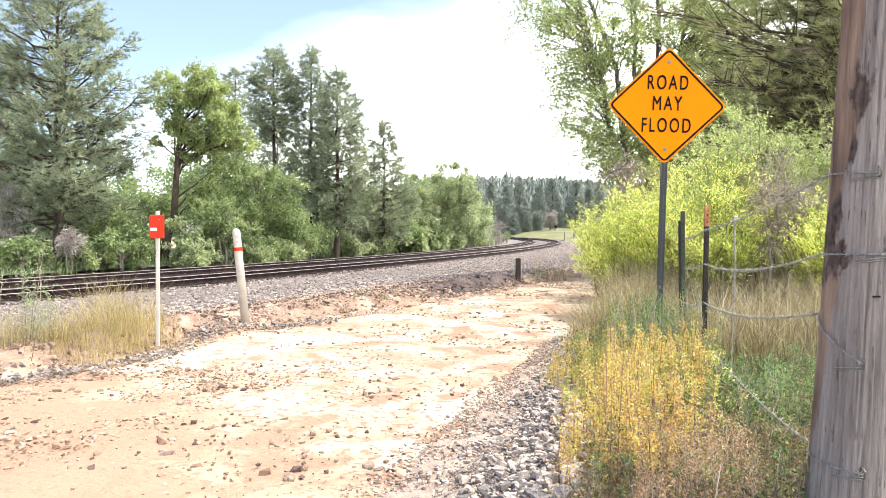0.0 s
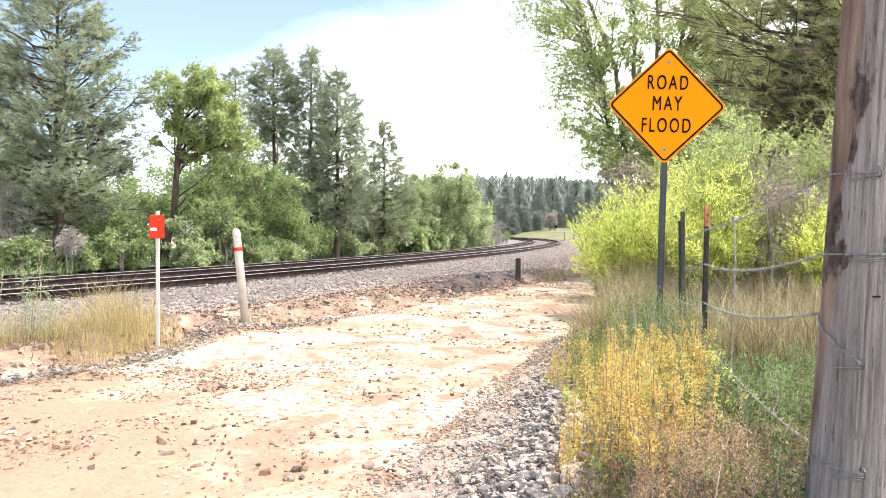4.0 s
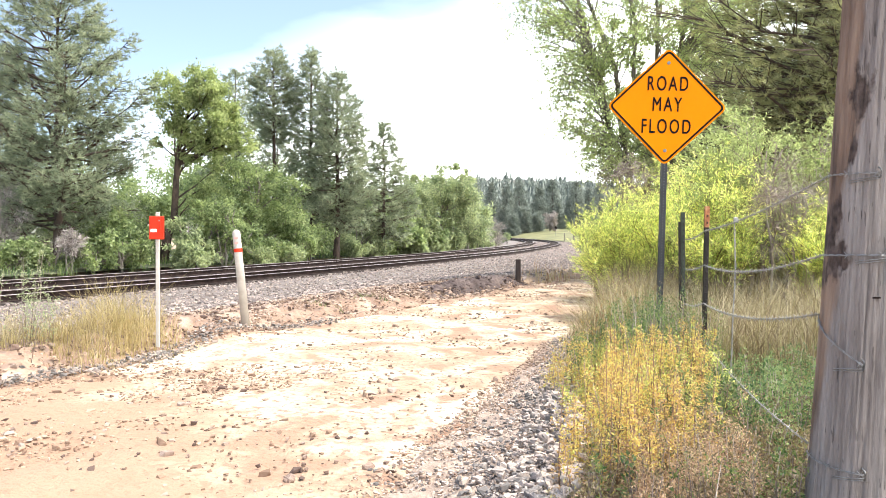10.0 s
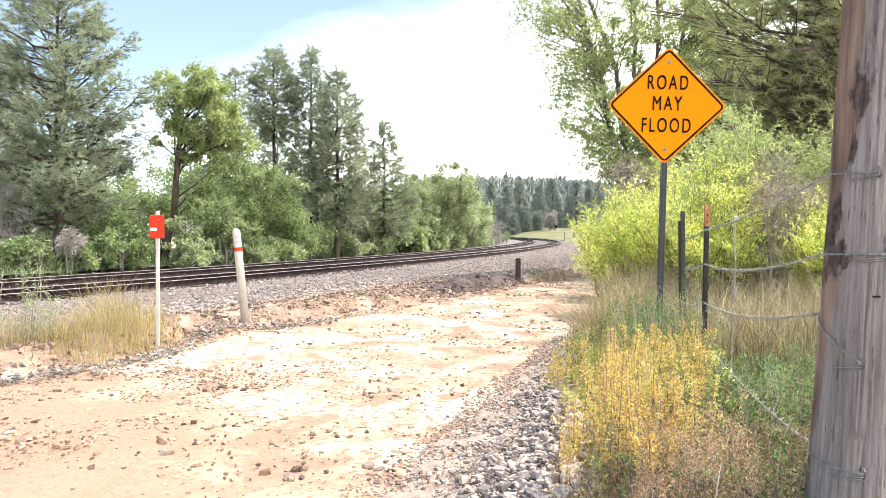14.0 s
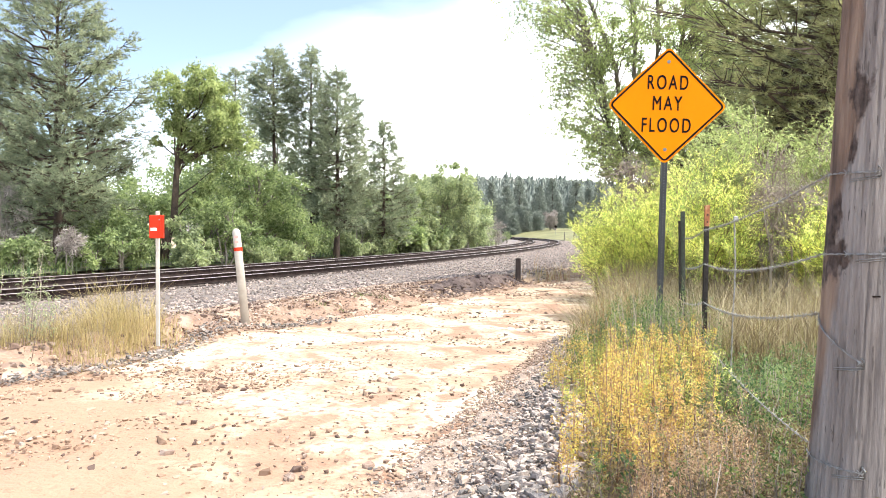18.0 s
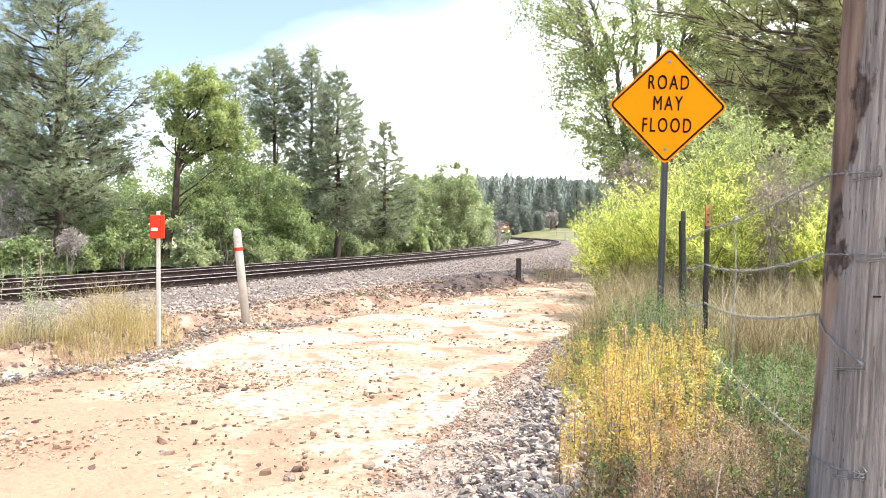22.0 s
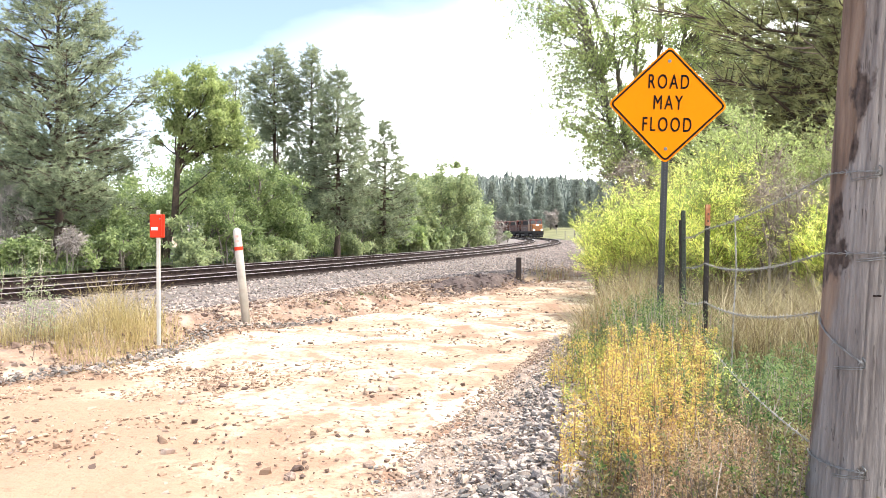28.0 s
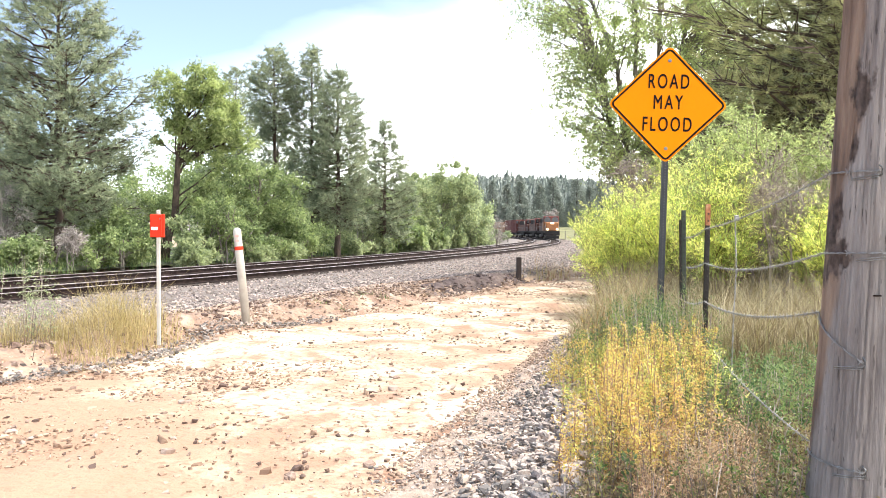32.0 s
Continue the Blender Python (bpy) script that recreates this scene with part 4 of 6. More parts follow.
SWAYING.append(airy_tree("cottonwood_tree", 6.3, 21, "tall airy cottonwood with small green leaves and pale trunks", [(-3.0, -0.2), (-2.2, 0.4), (-1.1, -0.2), (0.2, 0.4), (1.2, 0.1)],
                         ([3.0, 3.6, 4.2, 5.0, 6.2, 6.9, 7.5, 8.5, 11], [-1.7, -2.4, -2.9, -3.1, -3.4, -3.4, -4.3, -4.3, -3.4]), ([3, 5, 7, 11], [1.2, 2.4, 3.4, 3.4]), 3.0, 10.6, 2.2, 600, M_LEAF_PALE))


def willow(name, x, y, height, spread_r, label, stems=60, per=70, leaf=0.075, mat=None, slim=0.2, low=0.3):
    """A willow thicket: many thin arching stems from one root, feathery sprays of narrow leaves along them."""
    z0 = float(ground_z(x, y)) - 0.05
    reseed(x, y, height)
    bush = thing(name, label, "shrub", pose(x, y, z0))
    twigs, base, along = [], [], []
    for i in range(stems):
        az, r = rng.uniform(0, 6.283), spread_r * rng.random() ** 0.6
        root = np.array([math.cos(az) * r * 0.35, math.sin(az) * r * 0.35, 0])
        tip = np.array([math.cos(az) * r, math.sin(az) * r, height * (rng.uniform(0.5, 1.02) if rng.random() < 0.85 else rng.uniform(1.0, 1.22)) * (1 - 0.25 * (r / spread_r) ** 2)])
        pts = curve_points(root, tip, 0.12 * height, 6, 0.03 * height)
        twigs.append((pts, [0.009, 0.007, 0.0055, 0.004, 0.003, 0.002], 4))
        plumes = 8
        t = low + (1 - low) * rng.random(plumes) ** 0.75
        t[0] = 1.0
        seg = np.stack([np.interp(t, np.linspace(0, 1, 6), pts[:, k]) for k in range(3)], -1)
        d = unit(plumes) * (0.75, 0.75, 0.4) + (tip - root) / np.linalg.norm(tip - root) * 0.7
        d = d / np.linalg.norm(d, axis=1)[:, None]
        ln = rng.uniform(0.14, 0.34, (plumes, 1))
        w = rng.integers(0, plumes, per)
        v = rng.random((per, 1))
        for a, b in zip(seg, seg + d * ln):
            twigs.append(([a, b], [0.003, 0.0015], 3))
        base.append(seg[w] + d[w] * ln[w] * v + rng.normal(0, 0.014, (per, 3)))
        along.append(d[w] * 0.9 + unit(per) * 0.8 + (0, 0, -0.12))
    base, along = np.concatenate(base), np.concatenate(along)
    L = leaf * rng.uniform(0.6, 1.3, len(base))
    v, fc = blades(base, along, unit(len(base)), L, L * slim, 0.45)
    part("branchwork", rods("branchwork", twigs, M_STEM), None, bush, "thin brown stems")
    part("foliage", mesh_from("foliage", v, fc, [mat or M_WILLOW]), None, bush, "narrow yellow-green leaves")
    return bush


WILLOWS = [(2.95, 11.3, 1.75, 0.8), (3.6, 10.6, 1.95, 0.8), (4.3, 13.0, 2.2, 1.0), (3.5, 14.5, 1.8, 0.8), (3.35, 8.6, 1.95, 0.6), (4.1, 9.6, 2.5, 0.8), (4.45, 7.9, 1.6, 0.55), (5.4, 10.0, 2.5, 1.0), (4.75, 8.6, 1.8, 0.5)]
for wx, wy, wh, wr_ in WILLOWS:
    SWAYING.append(tagged(willow("willow_bush", wx, wy, wh, wr_, "bright yellow-green willow bush beside the road", stems=int(170 * wr_), per=190, leaf=0.055, low=0.2 if wy > 10 else 0.36, mat=M_LEAF if wx in (4.75, 5.4) else M_LEAF_PALE if wx == 4.1 else M_WILLOW), group="willows along the fence"))


SWAYING.append(leafy("shrub", 4.15, 9.3, 3.3, lambda: blob(0, 2.3, 0.7, 1.0, 12, 0.4), "tall olive shrub with small leaves and grey twigs behind the sign", leaf=0.055, count=4200, mat=M_LEAF, slim=0.35, trunk_r=0.025, fork=0.1, category="shrub", trunks=4, bark=M_TWIG))
SWAYING.append(leafy("shrub", 4.9, 8.8, 2.7, lambda: blob(0, 1.9, 0.6, 0.7, 9, 0.4), "half dead shrub of grey-brown twigs and few leaves", leaf=0.055, count=1500, mat=M_LEAF, slim=0.35, trunk_r=0.025, fork=0.1, category="shrub", trunks=4, bark=M_TWIG))
SWAYING.append(leafy("shrub", 4.05, 8.3, 2.5, lambda: blob(0, 1.6, 0.55, 0.7, 10, 0.4), "dead grey-brown twiggy shrub among the willows", leaf=0.14, count=3400, mat=M_TWIG, slim=0.045, trunk_r=0.02, fork=0.1, category="shrub", trunks=5, bark=M_TWIG))
SWAYING.append(leafy("shrub", 3.75, 13.6, 3.0, lambda: blob(0, 2.1, 0.6, 0.8, 8, 0.45), "brown dry shrub with hanging dead twigs", leaf=0.12, count=2600, mat=M_TWIG, slim=0.08, trunk_r=0.04, fork=0.1, category="shrub", trunks=4, bark=M_TWIG))


def tall_grass(name, centres, height, blades_n, radius, mat, label, width=0.003, droop=0.35, category="grass"):
    reseed(len(centres), height * 50, blades_n)
    V, F, o = [], [], 0
    for cx, cy in centres:
        n = blades_n
        p = np.array([cx, cy]) + rng.normal(0, radius * 0.5, (n, 2))
        z = ground_z(p[:, 0], p[:, 1])
        root = np.stack([p[:, 0], p[:, 1], z - 0.03], -1)
        d = rng.normal(0, 0.22, (n, 2))
        hh = height * rng.uniform(0.45, 1.1, n) * np.exp(-0.55 * ((p - (cx, cy)) ** 2).sum(1) / (radius * 0.5) ** 2 * 0.7)
        mid = root + np.stack([d[:, 0] * hh * 0.3, d[:, 1] * hh * 0.3, hh * 0.6], -1)
        tip = root + np.stack([d[:, 0] * hh * (1 + droop), d[:, 1] * hh * (1 + droop), hh], -1)
        az = rng.uniform(0, 6.283, n)
        side = np.stack([np.cos(az), np.sin(az), 0 * az], -1) * width
        v = np.stack([root - side, root + side, mid + side * 0.8, mid - side * 0.8, tip + side * 0.2, tip - side * 0.2], 1)
        b = o + 6 * np.arange(n)
        F.append(np.stack([b, b + 1, b + 2, b + 3], -1))
        F.append(np.stack([b + 3, b + 2, b + 4, b + 5], -1))
        V.append(v.reshape(-1, 3))
        o += 6 * n
    ob = new(name, mesh_from(name, np.concatenate(V), np.concatenate(F), [mat]))
    return tagged(ob, label, category, kind="stuff")


def weeds(name, region, count, height, mat, label, leaf=0.035, per=34, slim=0.45):
    """Upright leafy weeds: thin stalks with small leaves all round."""
    reseed(count, height * 100)
    xy = region(count)
    z = ground_z(xy[:, 0], xy[:, 1])
    stalks, base, along = [], [], []
    for k in range(count):
        root = np.array([xy[k, 0], xy[k, 1], z[k] - 0.03])
        h = height * rng.uniform(0.5, 1.2)
        tip = root + (rng.normal(0, 0.12 * h), rng.normal(0, 0.12 * h), h)
        stalks.append(([root, (root + tip) / 2 + rng.normal(0, 0.01, 3), tip], [0.004, 0.003, 0.0015], 3))
        sprigs = 11
        t = 0.18 + 0.82 * rng.random(sprigs)
        p0 = root + (tip - root) * t[:, None]
        d = unit(sprigs) * (0.85, 0.85, 0.3) + (0, 0, 0.9)
        ln = h * 0.33 * (1.15 - t)[:, None] + 0.03
        w = rng.integers(0, sprigs, per)
        v = rng.random((per, 1))
        base.append(p0[w] + d[w] * ln[w] * v + rng.normal(0, 0.009, (per, 3)))
        along.append(unit(per) + d[w] * 0.7)
    base, along = np.concatenate(base), np.concatenate(along)
    L = leaf * rng.uniform(0.5, 1.4, len(base))
    v, fc = blades(base, along, unit(len(base)), L, L * slim)
    ob = new(name, mesh_from(name, v, fc, [mat]))
    tagged(ob, label, "weeds", kind="stuff")
    st = new("weed_stalks", rods("weed_stalks", stalks, M_TWIG))
    tagged(st, "thin brown stalks of the weeds by the fence", "weeds", kind="stuff")
    return ob


def spikes(name, region, count, height, mats, label, leaf=0.036, per=120, bare=0.06):
    """Tall weeds that stand as separate columns: a reddish stalk, drooping narrow leaves all round it, withered below and fresh at the top."""
    reseed(count, height * 100, 5)
    xy = region(count)
    z = ground_z(xy[:, 0], xy[:, 1])
    stalks, base, along, share = [], [], [], []
    for k in range(count):
        root = np.array([xy[k, 0], xy[k, 1], z[k] - 0.03])
        h = height * rng.uniform(0.55, 1.15)
        tip = root + (rng.normal(0, 0.07 * h), rng.normal(0, 0.07 * h), h)
        stalks.append(([root, (root + tip) / 2 + rng.normal(0, 0.008, 3), tip + (0, 0, rng.uniform(0, bare))], [0.004, 0.003, 0.0015], 3))
        t = rng.uniform(0.12, 1.0, per)
        whorl = rng.integers(0, 7, per) * 0.9 + rng.normal(0, 0.25, per)
        out = np.stack([np.cos(whorl), np.sin(whorl), 0 * whorl], -1)
        reach = (0.05 + 0.05 * np.sin(9 * t + k)) * (1.15 - t ** 2) * rng.random(per)
        base.append(root + (tip - root) * t[:, None] + out * reach[:, None] + rng.normal(0, 0.006, (per, 3)))
        along.append(out * 0.8 + unit(per) * 0.9 + np.stack([0 * t, 0 * t, 0.9 * t - 0.75], -1))
        share.append(t + rng.normal(0, 0.14, per) + rng.normal(0, 0.1))
    base, along, share = np.concatenate(base), np.concatenate(along), np.concatenate(share)
    L = leaf * rng.uniform(0.5, 1.25, len(base))
    v, fc = blades(base, along, unit(len(base)), L, L * 0.34)
    which = np.clip((share * len(mats)).astype(int), 0, len(mats) - 1)
    tagged(new(name, mesh_from(name, v, fc, mats, which)), label, "weeds", kind="stuff")
    tagged(new("weed_stalks", rods("weed_stalks", stalks, M_REDSTALK)), "thin reddish brown stalks of the tall weeds", "weeds", kind="stuff")


def verge(y0, y1, d0, d1):
    def pick(n):
        y = rng.uniform(y0, y1, n)
        return np.stack([np.interp(y, RIGHT_Y, RIGHT_X) + rng.uniform(d0, d1, n), y], -1)
    return pick


spikes("yellow_weeds", verge(2.9, 5.4, 0.86, 1.5), 175, 0.54, [M_PINKDRY, M_PINKDRY, M_YELLOW, M_YELLOW, M_YELLOW], "dense tall yellowing weeds along the gravel edge", 0.021, 260)
spikes("yellow_weeds", verge(4.6, 6.6, 0.55, 1.25), 90, 0.36, [M_YELLOW, M_YELLOWFRESH, M_YELLOWFRESH], "yellow-green weeds between gravel and sign", 0.026, 150)
weeds("yellow_weeds", verge(3.1, 6.0, 0.84, 1.45), 100, 0.3, M_YELLOW, "low yellowing weeds under the tall ones", 0.017, 110, 0.4)
spikes("green_weeds", verge(3.7, 5.2, 1.15, 1.6), 60, 0.4, [M_GREENWEED, M_GREENWEED, M_YELLOWFRESH], "green weeds among the yellow ones", 0.028, 130)
weeds("yellow_weeds", verge(5.5, 9.0, 0.12, 0.7), 170, 0.38, M_YELLOW, "yellow dry weeds beside the sign", 0.0165, 120)
weeds("green_weeds", verge(3.6, 5.2, 1.3, 3.0), 300, 0.36, M_BLUEWEED, "blue-green leafy weeds round the fence posts", 0.026, 90, 0.3)
weeds("green_weeds", verge(5.8, 7.6, 0.35, 1.1), 150, 0.45, M_GREENWEED, "green weeds under the road sign", 0.03, 90, 0.28)
tall_grass("dry_grass_stand", [tuple(p) for p in verge(7.2, 11.0, 0.4, 3.2)(80)], 0.95, 70, 0.35, M_STRAW, "tall dry straw-coloured grass behind the fence")
tall_grass("dry_grass_stand", [tuple(p) for p in verge(5.4, 7.6, 1.3, 3.6)(85)], 0.92, 70, 0.35, M_STRAW, "dense pale dry grass behind the wire fence", droop=0.9)
tall_grass("dry_grass_stand", [tuple(p) for p in verge(5.2, 7.4, 1.3, 3.4)(80)], 0.8, 60, 0.35, M_DULL, "brown dry grass and stalks behind the wire fence")
tall_grass("dry_grass_stand", [tuple(p) for p in verge(7.0, 10.4, 0.2, 1.3)(60)], 0.95, 90, 0.4, M_STRAW, "pale arching dry grass in front of the willows", droop=0.7)
tall_grass("red_dry_weeds", [tuple(p) for p in verge(6.9, 8.6, 0.3, 0.9)(18)], 0.95, 40, 0.3, M_DRYRED, "reddish dry grass stalks before the willows")
tall_grass("dry_grass_tuft", [(-3.75, 8.1), (-3.5, 8.1), (-3.95, 8.3), (-3.6, 8.35), (-4.2, 8.4), (-3.7, 7.9), (-4.05, 8.0)], 0.76, 230, 0.62, M_OLIVE, "golden dry grass tuft at the red marker post")
tall_grass("dry_grass_tuft", [(-4.75 + 0.11 * k + rng.normal(0, 0.06), 7.35 + rng.uniform(-0.35, 0.5)) for k in range(12)], 0.5, 80, 0.42, M_OLIVE, "low golden dry grass along the berm")
tall_grass("dry_grass_tuft", [(-6.6 + 0.15 * k + rng.normal(0, 0.1), 7.6 + rng.uniform(-0.5, 0.7)) for k in range(18)], 0.48, 110, 0.5, M_STRAW, "thin dry grass along the berm")

tall_grass("green_grass_strip", [(CX + (R_NEAR - o_) * math.cos(s_ / R_NEAR), CY + (R_NEAR - o_) * math.sin(s_ / R_NEAR)) for s_, o_ in zip(rng.uniform(-152, -60, 330), rng.uniform(9, 14, 330))], 0.7, 40, 1.4, M_GREENWEED, "rank green grass along the far side of the tracks", width=0.012)
weeds("green_weeds", lambda n: np.stack([rng.normal(-4.42, 0.16, n), rng.normal(7.3, 0.2, n)], -1), 12, 0.9, M_LEAF_FAR, "tall yellow-green weed stalks on the berm", 0.03, 130, 0.3)
weeds("yellow_weeds", lambda n: np.stack([rng.uniform(-6.5, -3.6, n), rng.uniform(7.2, 9.0, n)], -1), 130, 0.4, M_STRAW, "dry straw-coloured weeds on the berm", 0.03, 22, 0.25)

weeds("brown_weeds", verge(2.5, 4.6, 0.95, 2.3), 300, 0.3, M_DULL, "low brown weeds at the foot of the pole", 0.018, 90, 0.4)
weeds("green_weeds", verge(2.6, 5.0, 1.0, 2.6), 120, 0.3, M_GREENWEED, "low green weeds at the foot of the pole", 0.022, 80, 0.4)

for tx, ty in ((-1.35, 12.9), (-2.0, 11.7)):
    tall_grass("green_grass_tuft", [(tx, ty), (tx + 0.25, ty + 0.1), (tx - 0.2, ty + 0.1)], 0.16, 160, 0.22, M_GREENWEED, "small green grass tuft at the edge of the ballast", width=0.005)

weeds("yellow_sapling_leaves", lambda n: np.stack([rng.normal(1.86, 0.07, n), rng.normal(4.2, 0.08, n)], -1), 4, 0.3, M_WILLOW, "small sapling with bright yellow-green leaves in the weeds", 0.055, 20, 0.3)

weeds("dark_green_weeds", lambda n: np.stack([rng.uniform(1.5, 2.1, n), rng.uniform(5.2, 6.1, n)], -1), 150, 0.62, M_GREENWEED, "feathery dark green weeds between the sign post and fence posts", 0.02, 110, 0.3)

weeds("dead_weeds", verge(2.5, 3.7, 1.18, 1.7), 110, 0.34, M_PINKDRY, "pinkish dead weeds at the front of the yellow ones", 0.012, 150)
weeds("yellow_green_weeds", verge(3.8, 5.8, 0.95, 1.6), 40, 0.42, M_WILLOW, "fresh yellow-green weeds among the yellow ones", 0.022, 60, 0.3)
tall_grass("red_dry_weeds", [(2.85, 19.6), (3.0, 20.3), (3.25, 19.9), (3.45, 20.6), (2.7, 20.4), (3.6, 20.0)], 0.7, 26, 0.6, M_DRYRED, "reddish dry weeds beside the far bend of the road", width=0.007)

# ---- road sign ----
M_ORANGE = material("sign_orange", [(0.90, 0.25, 0.0), (0.95, 0.275, 0.0)], 0.6, gloss=0.08, scale=1.5, fine=30, bump=0.05, bump_depth=0.002)
M_BLACK = material("sign_black", [(0.012, 0.009, 0.009), (0.02, 0.015, 0.015)], 0.7, gloss=0.05, scale=3, bump=0)
M_STEEL = material("galvanised_steel", [(0.18, 0.175, 0.17), (0.30, 0.295, 0.29)], 0.6, 0.4, scale=9, fine=50, bump=0.2, bump_depth=0.002)
M_POST = material("black_post_paint", [(0.012, 0.013, 0.016), (0.03, 0.032, 0.036)], 0.5, 0.0, scale=6, fine=40, bump=0.2, bump_depth=0.002)

SIDE = 0.762
sign = thing("road_sign", "orange diamond warning sign reading ROAD MAY FLOOD on a black post", "road sign", pose(2.05, 6.40, 0.2))


def rounded_square(side, r, thick, inner=None):
    """A diamond plate with rounded corners (or a ring of it), facing -y, standing in the xz plane."""
    def loop(half, rad):
        pts = []
        for k, (cx, cz) in enumerate([(1, 1), (-1, 1), (-1, -1), (1, -1)]):
            for j in range(7):
                a = math.pi / 2 * (k + j / 6)
                pts.append(((half - rad) * cx + rad * math.cos(a), (half - rad) * cz + rad * math.sin(a)))
        c = math.cos(math.pi / 4)
        return [((x - z) * c, (x + z) * c) for x, z in pts]
    bm = bmesh.new()
    outer = [bm.verts.new((x, 0, z)) for x, z in loop(side / 2, r)]
    if inner is None:
        faces = [bm.faces.new(outer)]
    else:
        inn = [bm.verts.new((x, 0, z)) for x, z in loop(inner / 2, max(0.005, r - (side - inner) / 2))]
        n = len(outer)
        faces = [bm.faces.new((outer[i], outer[(i + 1) % n], inn[(i + 1) % n], inn[i])) for i in range(n)]
    res = bmesh.ops.extrude_face_region(bm, geom=faces)
    bmesh.ops.translate(bm, verts=[g for g in res["geom"] if isinstance(g, bmesh.types.BMVert)], vec=(0, thick, 0))
    bmesh.ops.recalc_face_normals(bm, faces=bm.faces)
    return bm


PANEL = pose(0, 0, 2.406, 0, 2.2, -5)
panel = part("panel", rounded_square(SIDE, 0.05, 0.004), M_ORANGE, sign, "orange reflective diamond plate", PANEL)
part("border", rounded_square(SIDE - 0.028, 0.042, 0.003, SIDE - 0.062), M_BLACK, panel, "black border line", pose(0, -0.0035, 0))


def words(text, size, mat, parent, m, thick=0.0015, name="lettering", spacing=1.15, squeeze=1.0, bold=0.0):
    cu = bpy.data.curves.new(name, "FONT")
    cu.body, cu.size, cu.align_x, cu.align_y, cu.extrude, cu.space_character = text, size, "CENTER", "CENTER", thick, spacing
    ob = bpy.data.objects.new(name, cu)
    scene.collection.objects.link(ob)
    me = bpy.data.meshes.new_from_object(ob.evaluated_get(bpy.context.evaluated_depsgraph_get()))
    bpy.data.objects.remove(ob)
    me.materials.clear()
    me.materials.append(mat)
    me.transform(Matrix.Diagonal((squeeze, 1, 1, 1)))
    heavy = bmesh.new()
    for k, (dx, dy) in enumerate(((-1, -1), (1, -1), (-1, 1), (1, 1))):
        copy = me.copy()
        copy.transform(Matrix.Translation((dx * bold, dy * bold, 0.0001 * k)))
        heavy.from_mesh(copy)
        bpy.data.meshes.remove(copy)
    heavy.to_mesh(me)
    heavy.free()
    return part(name, me, None, parent, "black letters " + text, m)


for text, lx, lz in (("ROAD", 0.0, 0.205), ("MAY", 0.0, 0.015), ("FLOOD", 0.0, -0.185)):
    words(text, 0.185, M_BLACK, panel, pose(lx, -0.0035, lz, 90, 0, 0), spacing=1.3, squeeze=0.615, bold=0.0011)
for bz in (0.40, -0.40):
    bm = bmesh.new()
    bmesh.ops.create_cone(bm, cap_ends=True, segments=16, radius1=0.016, radius2=0.016, depth=0.004, matrix=pose(0, -0.004, bz, 90))
    bmesh.ops.create_cone(bm, cap_ends=True, segments=6, radius1=0.011, radius2=0.010, depth=0.01, matrix=pose(0, -0.009, bz, 90))
    part("bolt", bm, M_STEEL, panel, "steel bolt and washer")
bm = bmesh.new()
LEN = 2.75
for w, d, x, y in ((0.05, 0.004, 0, -0.023), (0.05, 0.004, 0, 0.023), (0.004, 0.042, -0.023, 0), (0.004, 0.042, 0.023, 0)):
    add_box(bm, w, d, LEN, (x, y, LEN / 2))
post = part("post", bm, M_POST, sign, "black square tube post", pose(-0.06, 0.035, -0.1, 0, 1.4, -5))
# grey discs set on the face stand in for the holes and their shade
bm = bmesh.new()
for i in range(88):
    bmesh.ops.create_cone(bm, cap_ends=True, segments=8, radius1=0.0055, radius2=0.0055, depth=0.003, matrix=pose(0, -0.0255, 0.3 + 0.0254 * i, 90))
part("hole_row", bm, material("hole_shade", [(0.07, 0.07, 0.075), (0.10, 0.10, 0.105)], 0.8, bump=0), post, "row of grey discs drawn as punched holes")

# ---- markers by the tracks ----
M_WHITE = material("white_plastic", [(0.43, 0.395, 0.345), (0.57, 0.535, 0.48)], 0.6, scale=4, fine=30, bump=0.1, bump_depth=0.003, spots=((0.42, 0.36, 0.3), 7, 0.56, 0.72))
M_RED = material("red_marker", [(0.58, 0.032, 0.010), (0.68, 0.045, 0.014)], 0.6, gloss=0.2, scale=5, bump=0.05, bump_depth=0.002)
M_LABEL = material("white_sticker", [(0.75, 0.72, 0.7), (0.8, 0.78, 0.76)], 0.6, bump=0)
M_WOOD = material("dark_stub", [(0.025, 0.018, 0.015), (0.06, 0.042, 0.035), (0.10, 0.075, 0.06)], 0.9, scale=6, fine=40, bump=0.5, bump_depth=0.008, stretch=(1, 1, 0.2))

red = thing("cable_marker", "white marker post with a red warning panel at the berm", "marker post", pose(-3.25, 7.9, 0.15, 0, 0.4, 4))
part("pole", box(0.042, 0.03, 1.54, 0.008, 2, (0, 0, 0.77)), M_WHITE, red)
rp = part("panel", box(0.165, 0.02, 0.262, 0.009, 3, (0, -0.03, 1.36)), M_RED, red, "red rectangular warning panel")
part("sticker", box(0.07, 0.003, 0.035, at=(-0.03, -0.0425, 1.33)), M_LABEL, rp, "small white sticker")
part("fold", box(0.012, 0.012, 0.25, 0.004, 1, (0.045, -0.041, 1.36)), M_RED, rp, "pressed rib of the red panel")
part("screw", box(0.014, 0.01, 0.014, 0.003, 1, (0.03, -0.043, 1.44)), M_STEEL, rp)

